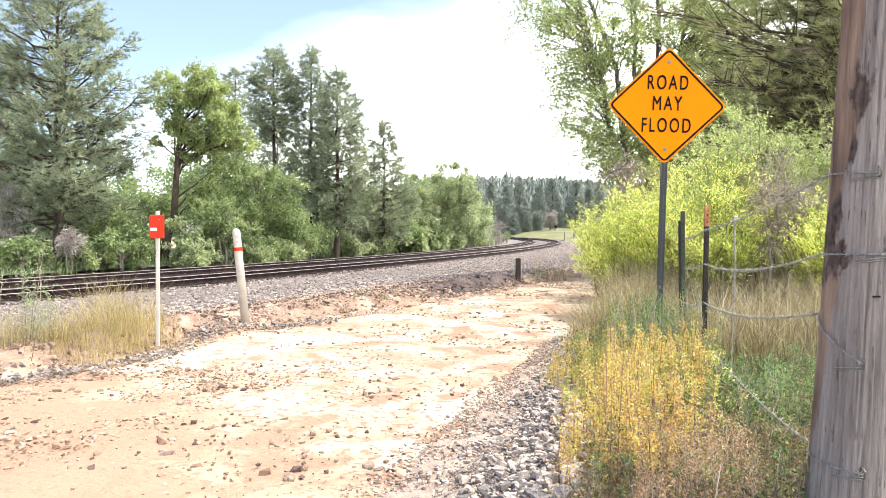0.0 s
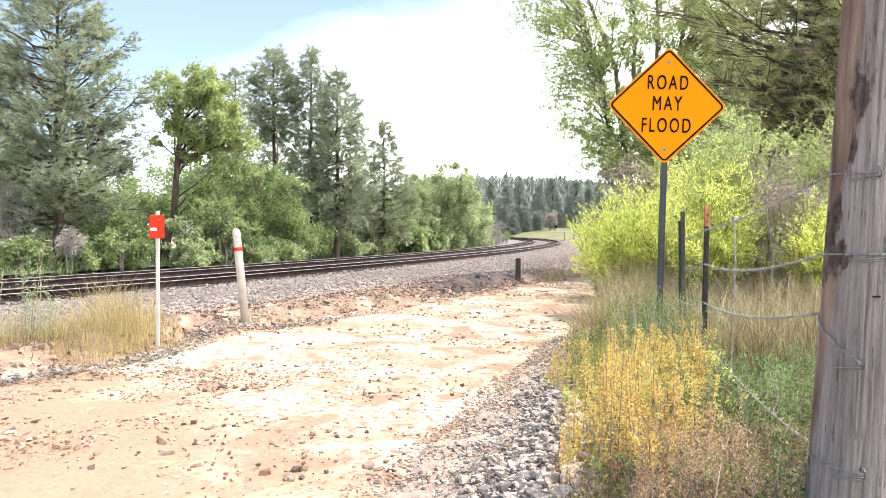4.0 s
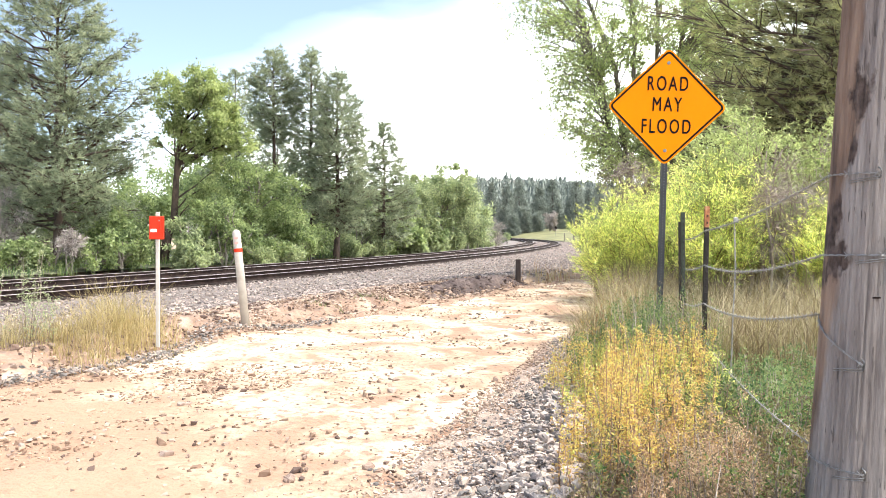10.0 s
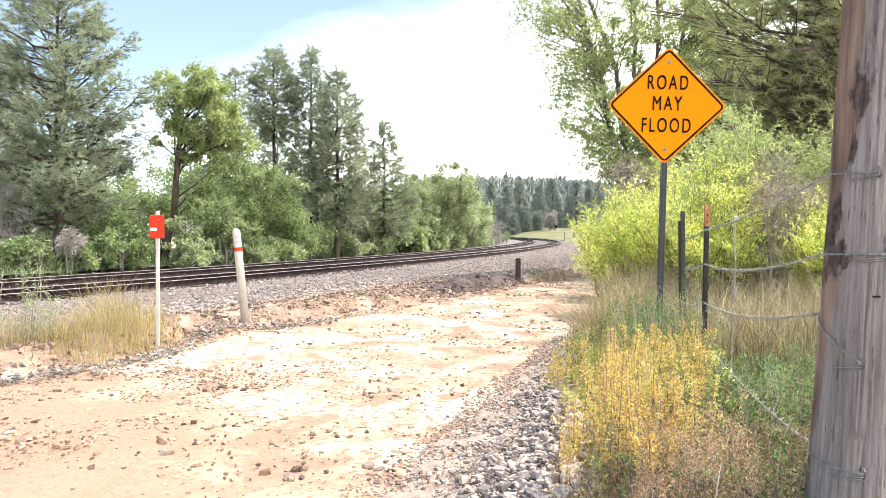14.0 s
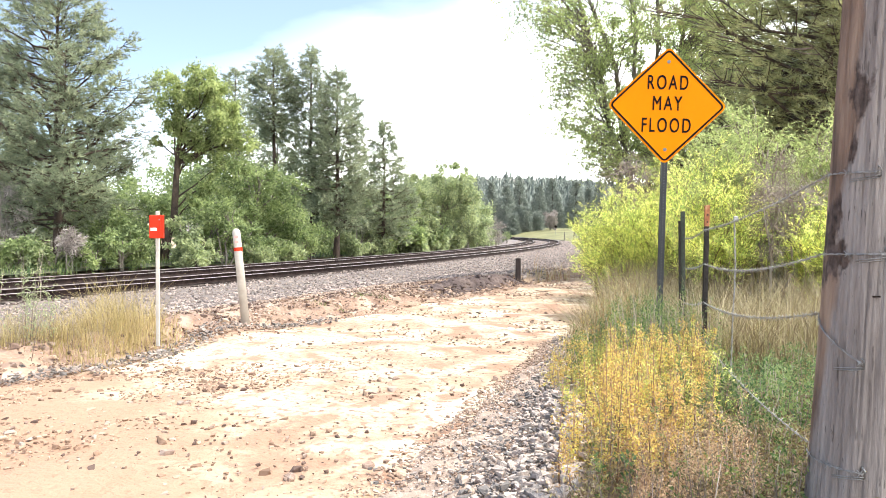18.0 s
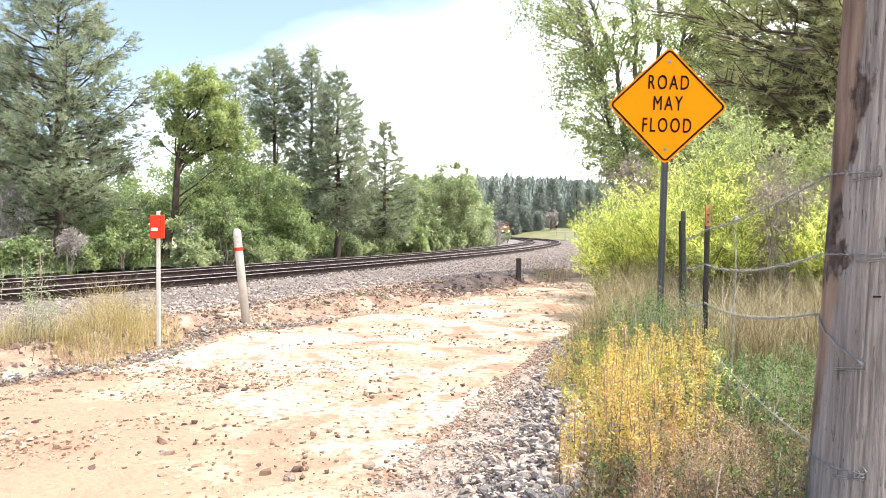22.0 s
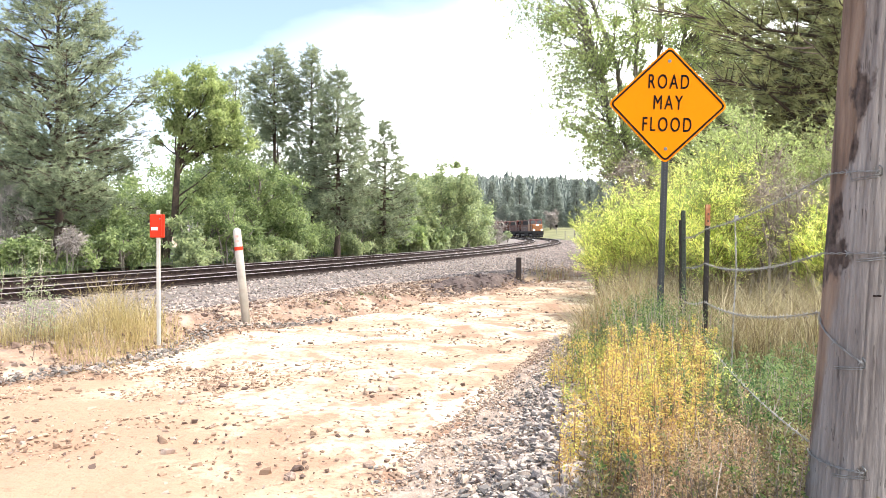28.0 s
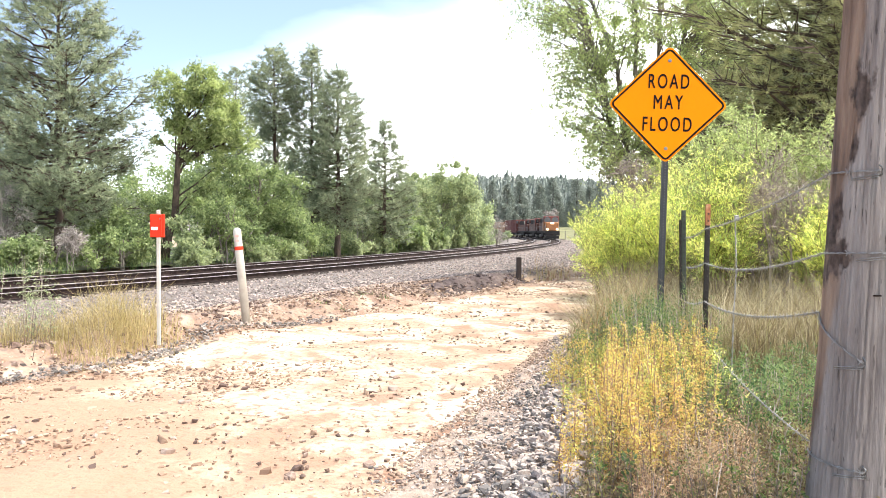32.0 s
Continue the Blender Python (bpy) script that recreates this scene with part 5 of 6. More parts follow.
white = thing("marker_post", "leaning white round-topped marker post with an orange band", "marker post", pose(-2.70, 9.5, 0.15, 0, -5.4, 0))
v, fc = rod([(0, 0, 0), (0, 0, 1.30)] + [(0, 0, 1.30 + 0.054 * math.sin(a)) for a in (0.5, 1.0, 1.35)], [0.057, 0.054] + [0.054 * math.cos(a) for a in (0.5, 1.0, 1.35)], 20)
part("tube", mesh_from("tube", v, fc, [M_WHITE], smooth=True), None, white, "weathered white plastic tube")
v, fc = rod([(0, 0, 1.045), (0, 0, 1.095)], [0.058, 0.058], 20)
part("band", mesh_from("band", v, fc, [M_RED], smooth=False), None, white, "orange reflective band")
for lz in (1.17, 1.24):
    part("label_bar", box(0.05, 0.004, 0.03, at=(0.008, -0.056, lz)), material("faded_print", [(0.7, 0.3, 0.24), (0.75, 0.5, 0.45)], 0.6, bump=0), white, "faded red print")

stub = thing("wooden_stub_post", "short dark wooden post at the edge of the dirt road", "post", pose(1.99, 18.4, -0.1))
part("post", box(0.13, 0.13, 0.86, 0.015, 2, (0, 0, 0.43)), M_WOOD, stub)

# ---- fence ----
M_TPOST = material("t_post_paint", [(0.010, 0.008, 0.007), (0.024, 0.018, 0.015)], 0.6, 0.0, gloss=0.2, scale=8, fine=60, bump=0.3, bump_depth=0.003)
M_RUST = material("rusty_tip", [(0.14, 0.05, 0.025), (0.34, 0.13, 0.05), (0.44, 0.28, 0.17)], 0.9, scale=14, fine=80, bump=0.4, bump_depth=0.003)
M_TGREEN = material("green_post_paint", [(0.026, 0.032, 0.024), (0.05, 0.058, 0.042)], 0.7, 0.0, gloss=0.2, scale=8, fine=60, bump=0.3, bump_depth=0.003)
M_WIRE = material("old_galvanised_wire", [(0.22, 0.21, 0.2), (0.42, 0.41, 0.4)], 0.45, 0.7, scale=30, fine=90, bump=0)


def t_post(x, y, top, label, paint, tip=None, tilt=0.0):
    z = float(ground_z(x, y)) - 0.15
    h = top - z
    post = thing("fence_post", label, "fence post", pose(x, y, z, 0, tilt, 12), group="fence posts")
    cut = h - (0.165 if tip else 0.0)
    bm = bmesh.new()
    add_box(bm, 0.038, 0.006, cut, (0, -0.014, cut / 2))
    add_box(bm, 0.007, 0.034, cut, (0, 0.005, cut / 2))
    part("shaft", bm, paint, post, "T-section steel shaft")
    if tip:
        bm = bmesh.new()
        add_box(bm, 0.0385, 0.0065, 0.165, (0, -0.014, h - 0.0825))
        add_box(bm, 0.0075, 0.0345, 0.165, (0, 0.005, h - 0.0825))
        part("tip", bm, tip, post, "rusty orange painted tip")
    for i in range(int(h / 0.055) - 2):
        part("stud", STUD, None, post, m=pose(0, -0.0195, 0.12 + 0.055 * i))
    return post


bm = box(0.012, 0.008, 0.014, 0.002, 1)
STUD = bpy.data.meshes.new("stud")
bm.to_mesh(STUD)
bm.free()
STUD.materials.append(M_TPOST)
t_post(2.04, 5.45, 1.66, "dark steel fence post with a rusty tip", M_TPOST, M_RUST, 0.9)
t_post(2.22, 6.4, 1.64, "greenish steel fence post behind the rusty one", M_TGREEN, None, -0.9)
t_post(2.32, 6.75, 1.56, "dark weathered steel fence post beside the green one", M_TPOST, None, -1.0)

# ---- weathered utility pole that carries the fence wires ----
M_POLE = material("weathered_pole_wood", [(0.18, 0.15, 0.136), (0.28, 0.24, 0.22), (0.36, 0.32, 0.297)], 0.9, scale=5, fine=60, bump=1.0, bump_depth=0.012, stretch=(3.2, 3.2, 0.3),
                  spots=((0.12, 0.10, 0.09), 30, 0.645, 0.68))


def pole_stains(m):
    """The road side of the pole keeps its brown skin; a dark rotten seam runs where it has peeled."""
    n, l = m.node_tree.nodes, m.node_tree.links
    bsdf = n["Principled BSDF"]
    co, sep = n.new("ShaderNodeTexCoord"), n.new("ShaderNodeSeparateXYZ")
    l.new(co.outputs["Object"], sep.inputs[0])

    def calc(op, a, b, c=None):
        k = n.new("ShaderNodeMath")
        k.operation = op
        for i, s in enumerate((a, b, c)):
            if s is None:
                continue
            if isinstance(s, (int, float)):
                k.inputs[i].default_value = s
            else:
                l.new(s, k.inputs[i])
        return k.outputs[0]

    def grain(scale, stretch, detail=6):
        mp, t = n.new("ShaderNodeMapping"), n.new("ShaderNodeTexNoise")
        mp.inputs["Scale"].default_value = stretch
        t.inputs["Scale"].default_value, t.inputs["Detail"].default_value = scale, detail
        l.new(co.outputs["Object"], mp.inputs["Vector"])
        l.new(mp.outputs["Vector"], t.inputs["Vector"])
        return t.outputs["Fac"]

    def tones(fac, colours):
        r = n.new("ShaderNodeValToRGB")
        e = r.color_ramp.elements
        while len(e) < len(colours):
            e.new(0.5)
        for i, c in enumerate(colours):
            e[i].position, e[i].color = 0.32 + 0.36 * i / (len(colours) - 1), (*c, 1)
        l.new(fac, r.inputs["Fac"])
        return r.outputs["Color"]

    def over(mask, colour):
        mx = n.new("ShaderNodeMixRGB")
        l.new(mask, mx.inputs["Fac"])
        l.new(bsdf.inputs["Base Color"].links[0].from_socket, mx.inputs["Color1"])
        l.new(colour, mx.inputs["Color2"])
        l.new(mx.outputs["Color"], bsdf.inputs["Base Color"])

    def step(v, lo, hi):
        r = n.new("ShaderNodeMapRange")
        r.inputs[1].default_value, r.inputs[2].default_value = lo, hi
        l.new(v, r.inputs[0])
        return r.outputs[0]

    # distance to the plane through the pole's axis that parts brown skin from bare grey wood
    side = calc("MULTIPLY_ADD", sep.outputs["X"], -0.669, calc("MULTIPLY_ADD", sep.outputs["Y"], 0.743, calc("MULTIPLY_ADD", sep.outputs["Z"], 0.0328, -0.958)))
    low = calc("MINIMUM", calc("SUBTRACT", sep.outputs["Z"], 1.0), 0.0)
    side = calc("MULTIPLY_ADD", low, 0.09, side)
    side = calc("MULTIPLY_ADD", calc("MINIMUM", calc("SUBTRACT", sep.outputs["Z"], 1.9), 0.0), 0.045, side)
    ragged = calc("MULTIPLY_ADD", grain(5.0, (1, 1, 0.45)), 0.16, -0.08)
    line = calc("ADD", side, ragged)
    brown = tones(grain(5.0, (3.2, 3.2, 0.45)), [(0.12, 0.08, 0.06), (0.255, 0.172, 0.126), (0.38, 0.275, 0.205)])
    over(step(line, -0.008, 0.012), brown)
    seam = calc("ADD", calc("MULTIPLY_ADD", calc("ABSOLUTE", calc("ADD", line, -0.008), 0.0), -9.0, 0.0), calc("MULTIPLY_ADD", grain(3.2, (1.6, 1.6, 1.0), 8), 3.4, -1.66))
    seam = calc("MULTIPLY_ADD", low, 2.2, seam)
    rot = tones(grain(40.0, (1, 1, 0.6)), [(0.035, 0.026, 0.022), (0.085, 0.06, 0.05), (0.15, 0.11, 0.092)])
    over(step(seam, 0.0, 0.12), rot)


pole_stains(M_POLE)
POLE_Z = [-0.3, 0.1, 0.4, 0.6, 1.0, 1.4, 2.3, 8.5]
POLE_R = [0.215, 0.195, 0.178, 0.168, 0.16, 0.156, 0.15, 0.12]


def pole_axis(z):
    return Vector((1.550 + 0.049 * z, 2.62, z))


def on_pole(angle, z, proud=0.006):
    """A point on the pole's face: angle in degrees from the side towards the road's near end, + to the right."""
    r, a = float(np.interp(z, POLE_Z, POLE_R)) + proud, radians(angle)
    return pole_axis(z) + Vector((r * math.sin(a), -r * math.cos(a), 0))


pole = thing("utility_pole", "weathered grey wooden pole with peeling brown patches and stapled wire", "pole")
zs = list(np.arange(-0.3, 2.7, 0.02)) + list(np.arange(2.7, 8.6, 0.5))
SEG = 220
V, F = [], []
for z in zs:
    r = float(np.interp(z, POLE_Z, POLE_R))
    ax = pole_axis(z)
    for k in range(SEG):
        a = 2 * math.pi * k / SEG
        c, s_ = math.cos(a), math.sin(a)
        g = noise.fractal((c * 3.2, s_ * 3.2, z * 0.35), 1.0, 2.0, 4) * 0.006
        crack = max(0.0, 0.12 - abs(noise.noise((c * 10, s_ * 10, z * 0.55)))) * 0.055 + max(0.0, 0.10 - abs(noise.noise((c * 21, s_ * 21, z * 0.8 + 3)))) * 0.04
        V.append((ax.x + (r + g - crack) * c, ax.y + (r + g - crack) * s_, z))
for i in range(len(zs) - 1):
    for k in range(SEG):
        j = (k + 1) % SEG
        F.append((i * SEG + k, i * SEG + j, (i + 1) * SEG + j, (i + 1) * SEG + k))
F.append(tuple((len(zs) - 1) * SEG + k for k in range(SEG)))
part("shaft", mesh_from("shaft", V, F, [M_POLE], smooth=True), None, pole, "grey split-grained round timber")


def barbed(points, turns=38, radius=0.004, barb=0.13):
    """Two twisted strands with barbs along points; returns tubes."""
    pts = [Vector(p) for p in points]
    total = sum((b - a).length for a, b in zip(pts, pts[1:]))
    dense = []
    for a, b in zip(pts, pts[1:]):
        k = max(2, int((b - a).length / 0.02))
        dense += [a + (b - a) * i / k for i in range(k)]
    dense.append(pts[-1])
    out = []
    for ph in (0, math.pi):
        q = []
        for i, p in enumerate(dense):
            a = i * 0.9 + ph
            q.append(p + Vector((math.cos(a), 0, math.sin(a))) * radius * 0.75)
        out.append((q, radius * 0.55, 5))
    step = max(2, int(barb / 0.02))
    for i in range(step // 2, len(dense), step):
        for d in ((0.7, 0.3, 0.6), (-0.6, 0.2, 0.7)):
            v = Vector(d).normalized() * 0.017
            out.append(([dense[i] - v, dense[i] + v], radius * 0.45, 4))
    return out


def sagging(p, q, sag, n=14):
    p, q = Vector(p), Vector(q)
    return [p + (q - p) * (i / n) + Vector((0, 0, -sag * 4 * (i / n) * (1 - i / n))) for i in range(n + 1)]


TP, TP2 = (2.04, 5.43), (2.22, 6.38)
# height where the wire leaves the pole, at the first post, at the second, and sag
STRANDS = [(1.67, 1.465, 1.39, 0.03, -116), (1.365, 1.20, 1.12, 0.06, -116), (1.135, 0.90, 0.80, 0.06, -116), (0.63, 0.62, 0.55, 0.05, -116)]
for zp, z1, z2, sag, ang in STRANDS:
    start = on_pole(ang, zp)
    path = sagging(start, (TP[0], TP[1], z1), sag) + sagging((TP[0], TP[1], z1), (TP2[0], TP2[1], z2), 0.02, 6)[1:]
    wire = new("barbed_wire", rods("barbed_wire", barbed(path), M_WIRE))
    tagged(wire, "old galvanised barbed wire strand of the fence", "barbed wire", group="fence wires")
WRAPS = [(1.67, 1.665, -29), (1.365, 1.372, -16), (1.135, 0.975, -34), (0.60, 0.585, -26)]
for z0, z1, end in WRAPS:
    pts = [on_pole(-120 + (end + 120) * t, z0 + (z1 - z0) * t) for t in np.linspace(0, 1, 14)]
    part("wire_wrap", rods("wire_wrap", barbed(pts, radius=0.0035, barb=0.2), M_WIRE), None, pole, "twisted wire end")
    e = on_pole(end, z1, 0.004)
    part("staple", rods("staple", [([e + Vector((0.0, 0.01, 0.022)), e + Vector((0, -0.008, 0.014)), e + Vector((0, -0.008, -0.014)), e + Vector((0.0, 0.01, -0.02))], 0.003, 6)], M_STEEL), None, pole, "steel staple")
    pts = [on_pole(end - 34 * t, z1 - 0.02 - 0.012 * t, 0.005) for t in np.linspace(0, 1, 6)]
    part("wire_tail", rods("wire_tail", [(pts, 0.0022, 5), ([p + Vector((0, -0.002, 0.008)) for p in pts], 0.0022, 5)], M_WIRE), None, pole, "bent wire tail")
nail = on_pole(-24, 1.22)
part("nail", box(0.026, 0.006, 0.006, at=tuple(nail)), M_RAIL, pole)
stay = rods("wire_stay", barbed([(1.905, 4.55, 1.53), (1.92, 4.56, 1.2), (1.9, 4.55, 0.85), (1.885, 4.54, 0.3)], radius=0.005, barb=9), M_WIRE)
tagged(new("wire_stay", stay), "twisted wire stay hanging between the fence wires", "wire stay")

part("tag", box(0.03, 0.012, 0.035, 0.004, 1, (1.905, 4.53, 1.535)), M_STEEL, bpy.data.objects["wire_stay"], "small grey metal tag")

# ---- far side of the valley ----
M_HILL = material("rocky_hillside", [(0.13, 0.13, 0.105), (0.23, 0.22, 0.185), (0.40, 0.365, 0.325)], 0.95, scale=0.05, fine=0.3, bump=0)
M_MEADOW = material("dry_meadow", [(0.085, 0.09, 0.035), (0.155, 0.15, 0.058), (0.22, 0.195, 0.085)], 0.95, scale=0.12, fine=2, bump=0)


def hill_z(x, y):
    t = np.clip((y - 330) / 330, 0, 1)
    crest = 45 + 0.012 * x + 5 * np.sin(x * 0.011 + 1) + 3 * np.sin(x * 0.031)
    ribs = 5 * np.sin(x * 0.045 + 2.5 * t) * t * (1 - t) * 2
    return -1.5 + (crest * (0.35 * t + 0.65 * t ** 0.8) + ribs) * (t > 0)


hx, hy = np.arange(-900, 1100, 14.0), np.concatenate([np.arange(330, 700, 12.0), np.arange(700, 1500, 80.0)])
HX, HY = np.meshgrid(hx, hy)
HZ = hill_z(HX, HY) + 2.5 * fbm(HX, HY, 0.02, 5)
i = np.arange(HX.size).reshape(HX.shape)
q = np.stack([i[:-1, :-1], i[:-1, 1:], i[1:, 1:], i[1:, :-1]], -1).reshape(-1, 4)
hill = tagged(new("hill", mesh_from("hill", np.stack([HX, HY, HZ], -1).reshape(-1, 3), q, [M_HILL], smooth=True)), "pale rocky hillside across the valley", "hill", kind="structure")


def far_conifers(name, x, y, z, height, mat, label, layers=5):
    V, F, o = [], [], 0
    n = len(x)
    base = np.stack([x, y, z], -1)
    for k in range(layers):
        t = k / layers
        sides = 6
        az = rng.uniform(0, 6.28, n)
        r = height * 0.27 * (1 - t) ** 0.8 * rng.uniform(0.7, 1.2, n)
        zlow, zhigh = height * (0.12 + 0.85 * t), height * (0.12 + 0.85 * (t + 1.7 / layers))
        tip = base + np.stack([0 * r, 0 * r, np.minimum(zhigh, height * 1.02)], -1)
        ring = []
        for j in range(sides):
            a = az + 6.283 * j / sides
            rr = r * rng.uniform(0.45, 1.15, n)
            ring.append(base + np.stack([np.cos(a) * rr, np.sin(a) * rr, zlow - 0.05 * height * rng.random(n)], -1))
        v = np.stack([tip] + ring, 1)
        b = o + (sides + 1) * np.arange(n)
        for j in range(sides):
            F.append(np.stack([b, b + 1 + j, b + 1 + (j + 1) % sides], -1))
        V.append(v.reshape(-1, 3))
        o += n * (sides + 1)
    ob = new(name, mesh_from(name, np.concatenate(V), np.concatenate(F), [mat]))
    return tagged(ob, label, "conifers", kind="stuff")


reseed(5, 5)
n = 5600
fy = 335 + 345 * rng.random(n)
fx = fy * rng.uniform(-0.02, 0.30, n)
fz = hill_z(fx, fy) - 0.6
keep = fbm(fx, fy, 0.03, 9) > 0.06 - 0.35 * rng.random(n)
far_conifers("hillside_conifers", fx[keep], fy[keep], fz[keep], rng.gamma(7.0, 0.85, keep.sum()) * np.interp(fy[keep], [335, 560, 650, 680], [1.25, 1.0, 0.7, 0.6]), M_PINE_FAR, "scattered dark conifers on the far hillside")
n = 640
fx, fy = rng.uniform(8, 130, n), rng.uniform(285, 345, n)
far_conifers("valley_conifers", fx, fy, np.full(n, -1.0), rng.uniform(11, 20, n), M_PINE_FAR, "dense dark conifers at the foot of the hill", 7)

meadow = sheet("meadow", np.linspace(-2.5, 60, 26), axis((-45, 150, 6)), lambda u, v: (CX + (R_NEAR + 6 + u) * np.cos(v / R_NEAR), CY + (R_NEAR + 6 + u) * np.sin(v / R_NEAR)),
               0.06, M_MEADOW, "yellow dry grass bank beyond the curve", 0.1, 0.2)
FAR_PINES = [(24, 262, 17), (30, 275, 19), (37, 268, 16), (44, 280, 20), (50, 262, 18), (57, 272, 16), (64, 285, 19), (20, 285, 20), (33, 300, 22), (47, 305, 21), (71, 268, 17), (14, 300, 21), (26, 240, 9), (61, 250, 11), (23.5, 234, 7), (28, 238, 8), (32.5, 240, 6), (21.5, 246, 10)]
for px_, py_, ph_ in FAR_PINES:
    tagged(pine("pine_tree", px_, py_, ph_, [(0.03, 0.25 * ph_), (0.25, 0.21 * ph_), (0.6, 0.12 * ph_), (1, 0.005 * ph_)], "conifer standing at the far side of the meadow, haze put into its colour", crown_mat=M_PINE_FAR, limbs=130, forks=1.8, reach=0.6, per=9, slim=0.13, slope=(-0.35, 0.2), twigs=False), group="conifers across the meadow")

M_BARE = foliage("bare_shrub_twigs", [(0.23, 0.195, 0.175), (0.34, 0.295, 0.27), (0.44, 0.39, 0.355)], 0.1)
leafy("bare_shrub", 35.5, 231, 8.0, lambda: blob(0, 3.9, 2.5, 3.0, 18, 1.2), "leafless grey-brown shrub on the grass bank", leaf=0.6, count=6500, mat=M_BARE, slim=0.2, trunk_r=0.1, fork=0.1, category="shrub", trunks=3)
for bx_, by_, bh_, br_ in ((-19.7, 30.4, 2.0, 1.0), (-16.6, 31, 1.9, 0.8), (6.9, 92, 3.4, 1.7), (8.0, 100, 2.4, 1.1), (-20.7, 33, 5.6, 1.1)):
    leafy("bare_shrub", bx_, by_, bh_, lambda: blob(0, bh_ * 0.6, br_ * 0.7, bh_ * 0.35, 7, br_ * 0.6), "leafless grey twiggy shrub by the tracks", leaf=0.3, count=1500 if by_ < 60 else 1100, mat=M_BARE, slim=0.1, trunk_r=0.05, fork=0.05, category="shrub", trunks=3)

rail_post = thing("fence_post", "thin weathered wooden fence post on the grass bank", "fence post", pose(26.2, 150, float(ground_z(26.2, 150))), group="meadow fence posts")
part("post", box(0.16, 0.16, 2.0, 0.03, 1, (0, 0, 0.9)), M_BARK_PALE, rail_post)
for fx_, fy_ in ((27.4, 146), (28.6, 141), (30.2, 160)):
    copy_thing(rail_post, pose(fx_, fy_, float(ground_z(fx_, fy_)), 0, 2, 20))
lineside = thing("lineside_sign", "small dark diamond lineside sign on a thin post", "sign", pose(32.4, 200, float(ground_z(32.4, 200))))
part("post", box(0.09, 0.09, 2.6, 0.01, 1, (0, 0, 1.2)), M_STEEL, lineside)
part("plate", rounded_square(0.75, 0.04, 0.02), M_BLACK, lineside, "dark diamond plate", pose(0, -0.06, 2.3))

# ---- train ----
M_ORANGE_LOCO = material("locomotive_orange", [(0.22, 0.076, 0.018), (0.31, 0.112, 0.026)], 0.45, scale=2, fine=30, bump=0.05, bump_depth=0.003, spots=((0.2, 0.08, 0.04), 2.2, 0.6, 0.8))
M_LOCO_DULL = material("dull_locomotive_red", [(0.075, 0.024, 0.016), (0.125, 0.04, 0.024)], 0.6, scale=2, fine=30, bump=0.05, bump_depth=0.003)
M_LOCO_BLACK = material("locomotive_black", [(0.015, 0.014, 0.014), (0.04, 0.036, 0.034)], 0.7, gloss=0.12, scale=3, fine=30, bump=0.1, bump_depth=0.003)
M_LOCO_ROOF = material("locomotive_dark_red", [(0.10, 0.022, 0.016), (0.16, 0.036, 0.024)], 0.55, scale=3, fine=30, bump=0.05, bump_depth=0.003)
M_GLASS = material("cab_glass", [(0.01, 0.012, 0.014), (0.02, 0.022, 0.026)], 0.08, scale=3, bump=0)
M_BOXCAR = material("oxide_boxcar", [(0.10, 0.033, 0.029), (0.155, 0.05, 0.042), (0.20, 0.075, 0.062)], 0.75, scale=1.2, fine=14, bump=0.15, bump_depth=0.005, spots=((0.1, 0.06, 0.05), 1.1, 0.55, 0.75))
M_TANCAR = material("faded_tan_car", [(0.24, 0.13, 0.08), (0.34, 0.20, 0.13), (0.4, 0.27, 0.19)], 0.8, scale=1.2, fine=14, bump=0.15, bump_depth=0.005)
M_LAMP = bpy.data.materials.new("headlight_glow")
M_LAMP.use_nodes = True
M_LAMP.node_tree.nodes["Principled BSDF"].inputs["Emission Color"].default_value = (1.0, 0.6, 0.2, 1)
M_LAMP.node_tree.nodes["Principled BSDF"].inputs["Emission Strength"].default_value = 1.1


M_TRUCK = material("dusty_truck", [(0.10, 0.085, 0.075), (0.17, 0.15, 0.135), (0.24, 0.21, 0.19)], 0.85, scale=3, fine=30, bump=0.1, bump_depth=0.003)


def wheelset(parent, y, z=0.0):
    bm = bmesh.new()
    for x in (-0.73, 0.73):
        bmesh.ops.create_cone(bm, cap_ends=True, segments=20, radius1=0.5, radius2=0.5, depth=0.13, matrix=pose(x, 0, 0, 0, 90))
        bmesh.ops.create_cone(bm, cap_ends=True, segments=20, radius1=0.53, radius2=0.53, depth=0.03, matrix=pose(x * 0.93, 0, 0, 0, 90))
    bmesh.ops.create_cone(bm, cap_ends=True, segments=10, radius1=0.09, radius2=0.09, depth=1.5, matrix=pose(0, 0, 0, 0, 90))
    return part("wheelset", bm, M_RAIL, parent, m=pose(0, y, 0.5 + z))


def truck(parent, y, axles, span):
    bm = bmesh.new()
    for x in (-0.98, 0.98):
        add_box(bm, 0.14, span + 0.9, 0.28, (x, 0, 0.72))
        for k in range(axles):
            yy = -span / 2 + span * k / (axles - 1)
            add_box(bm, 0.22, 0.36, 0.34, (x, yy, 0.52))
    add_box(bm, 1.9, 0.5, 0.3, (0, 0, 0.8))
    t = part("truck", bm, M_TRUCK, parent, "dark cast steel truck", pose(0, y, 0))
    for k in range(axles):
        wheelset(t, -span / 2 + span * k / (axles - 1))
    return t


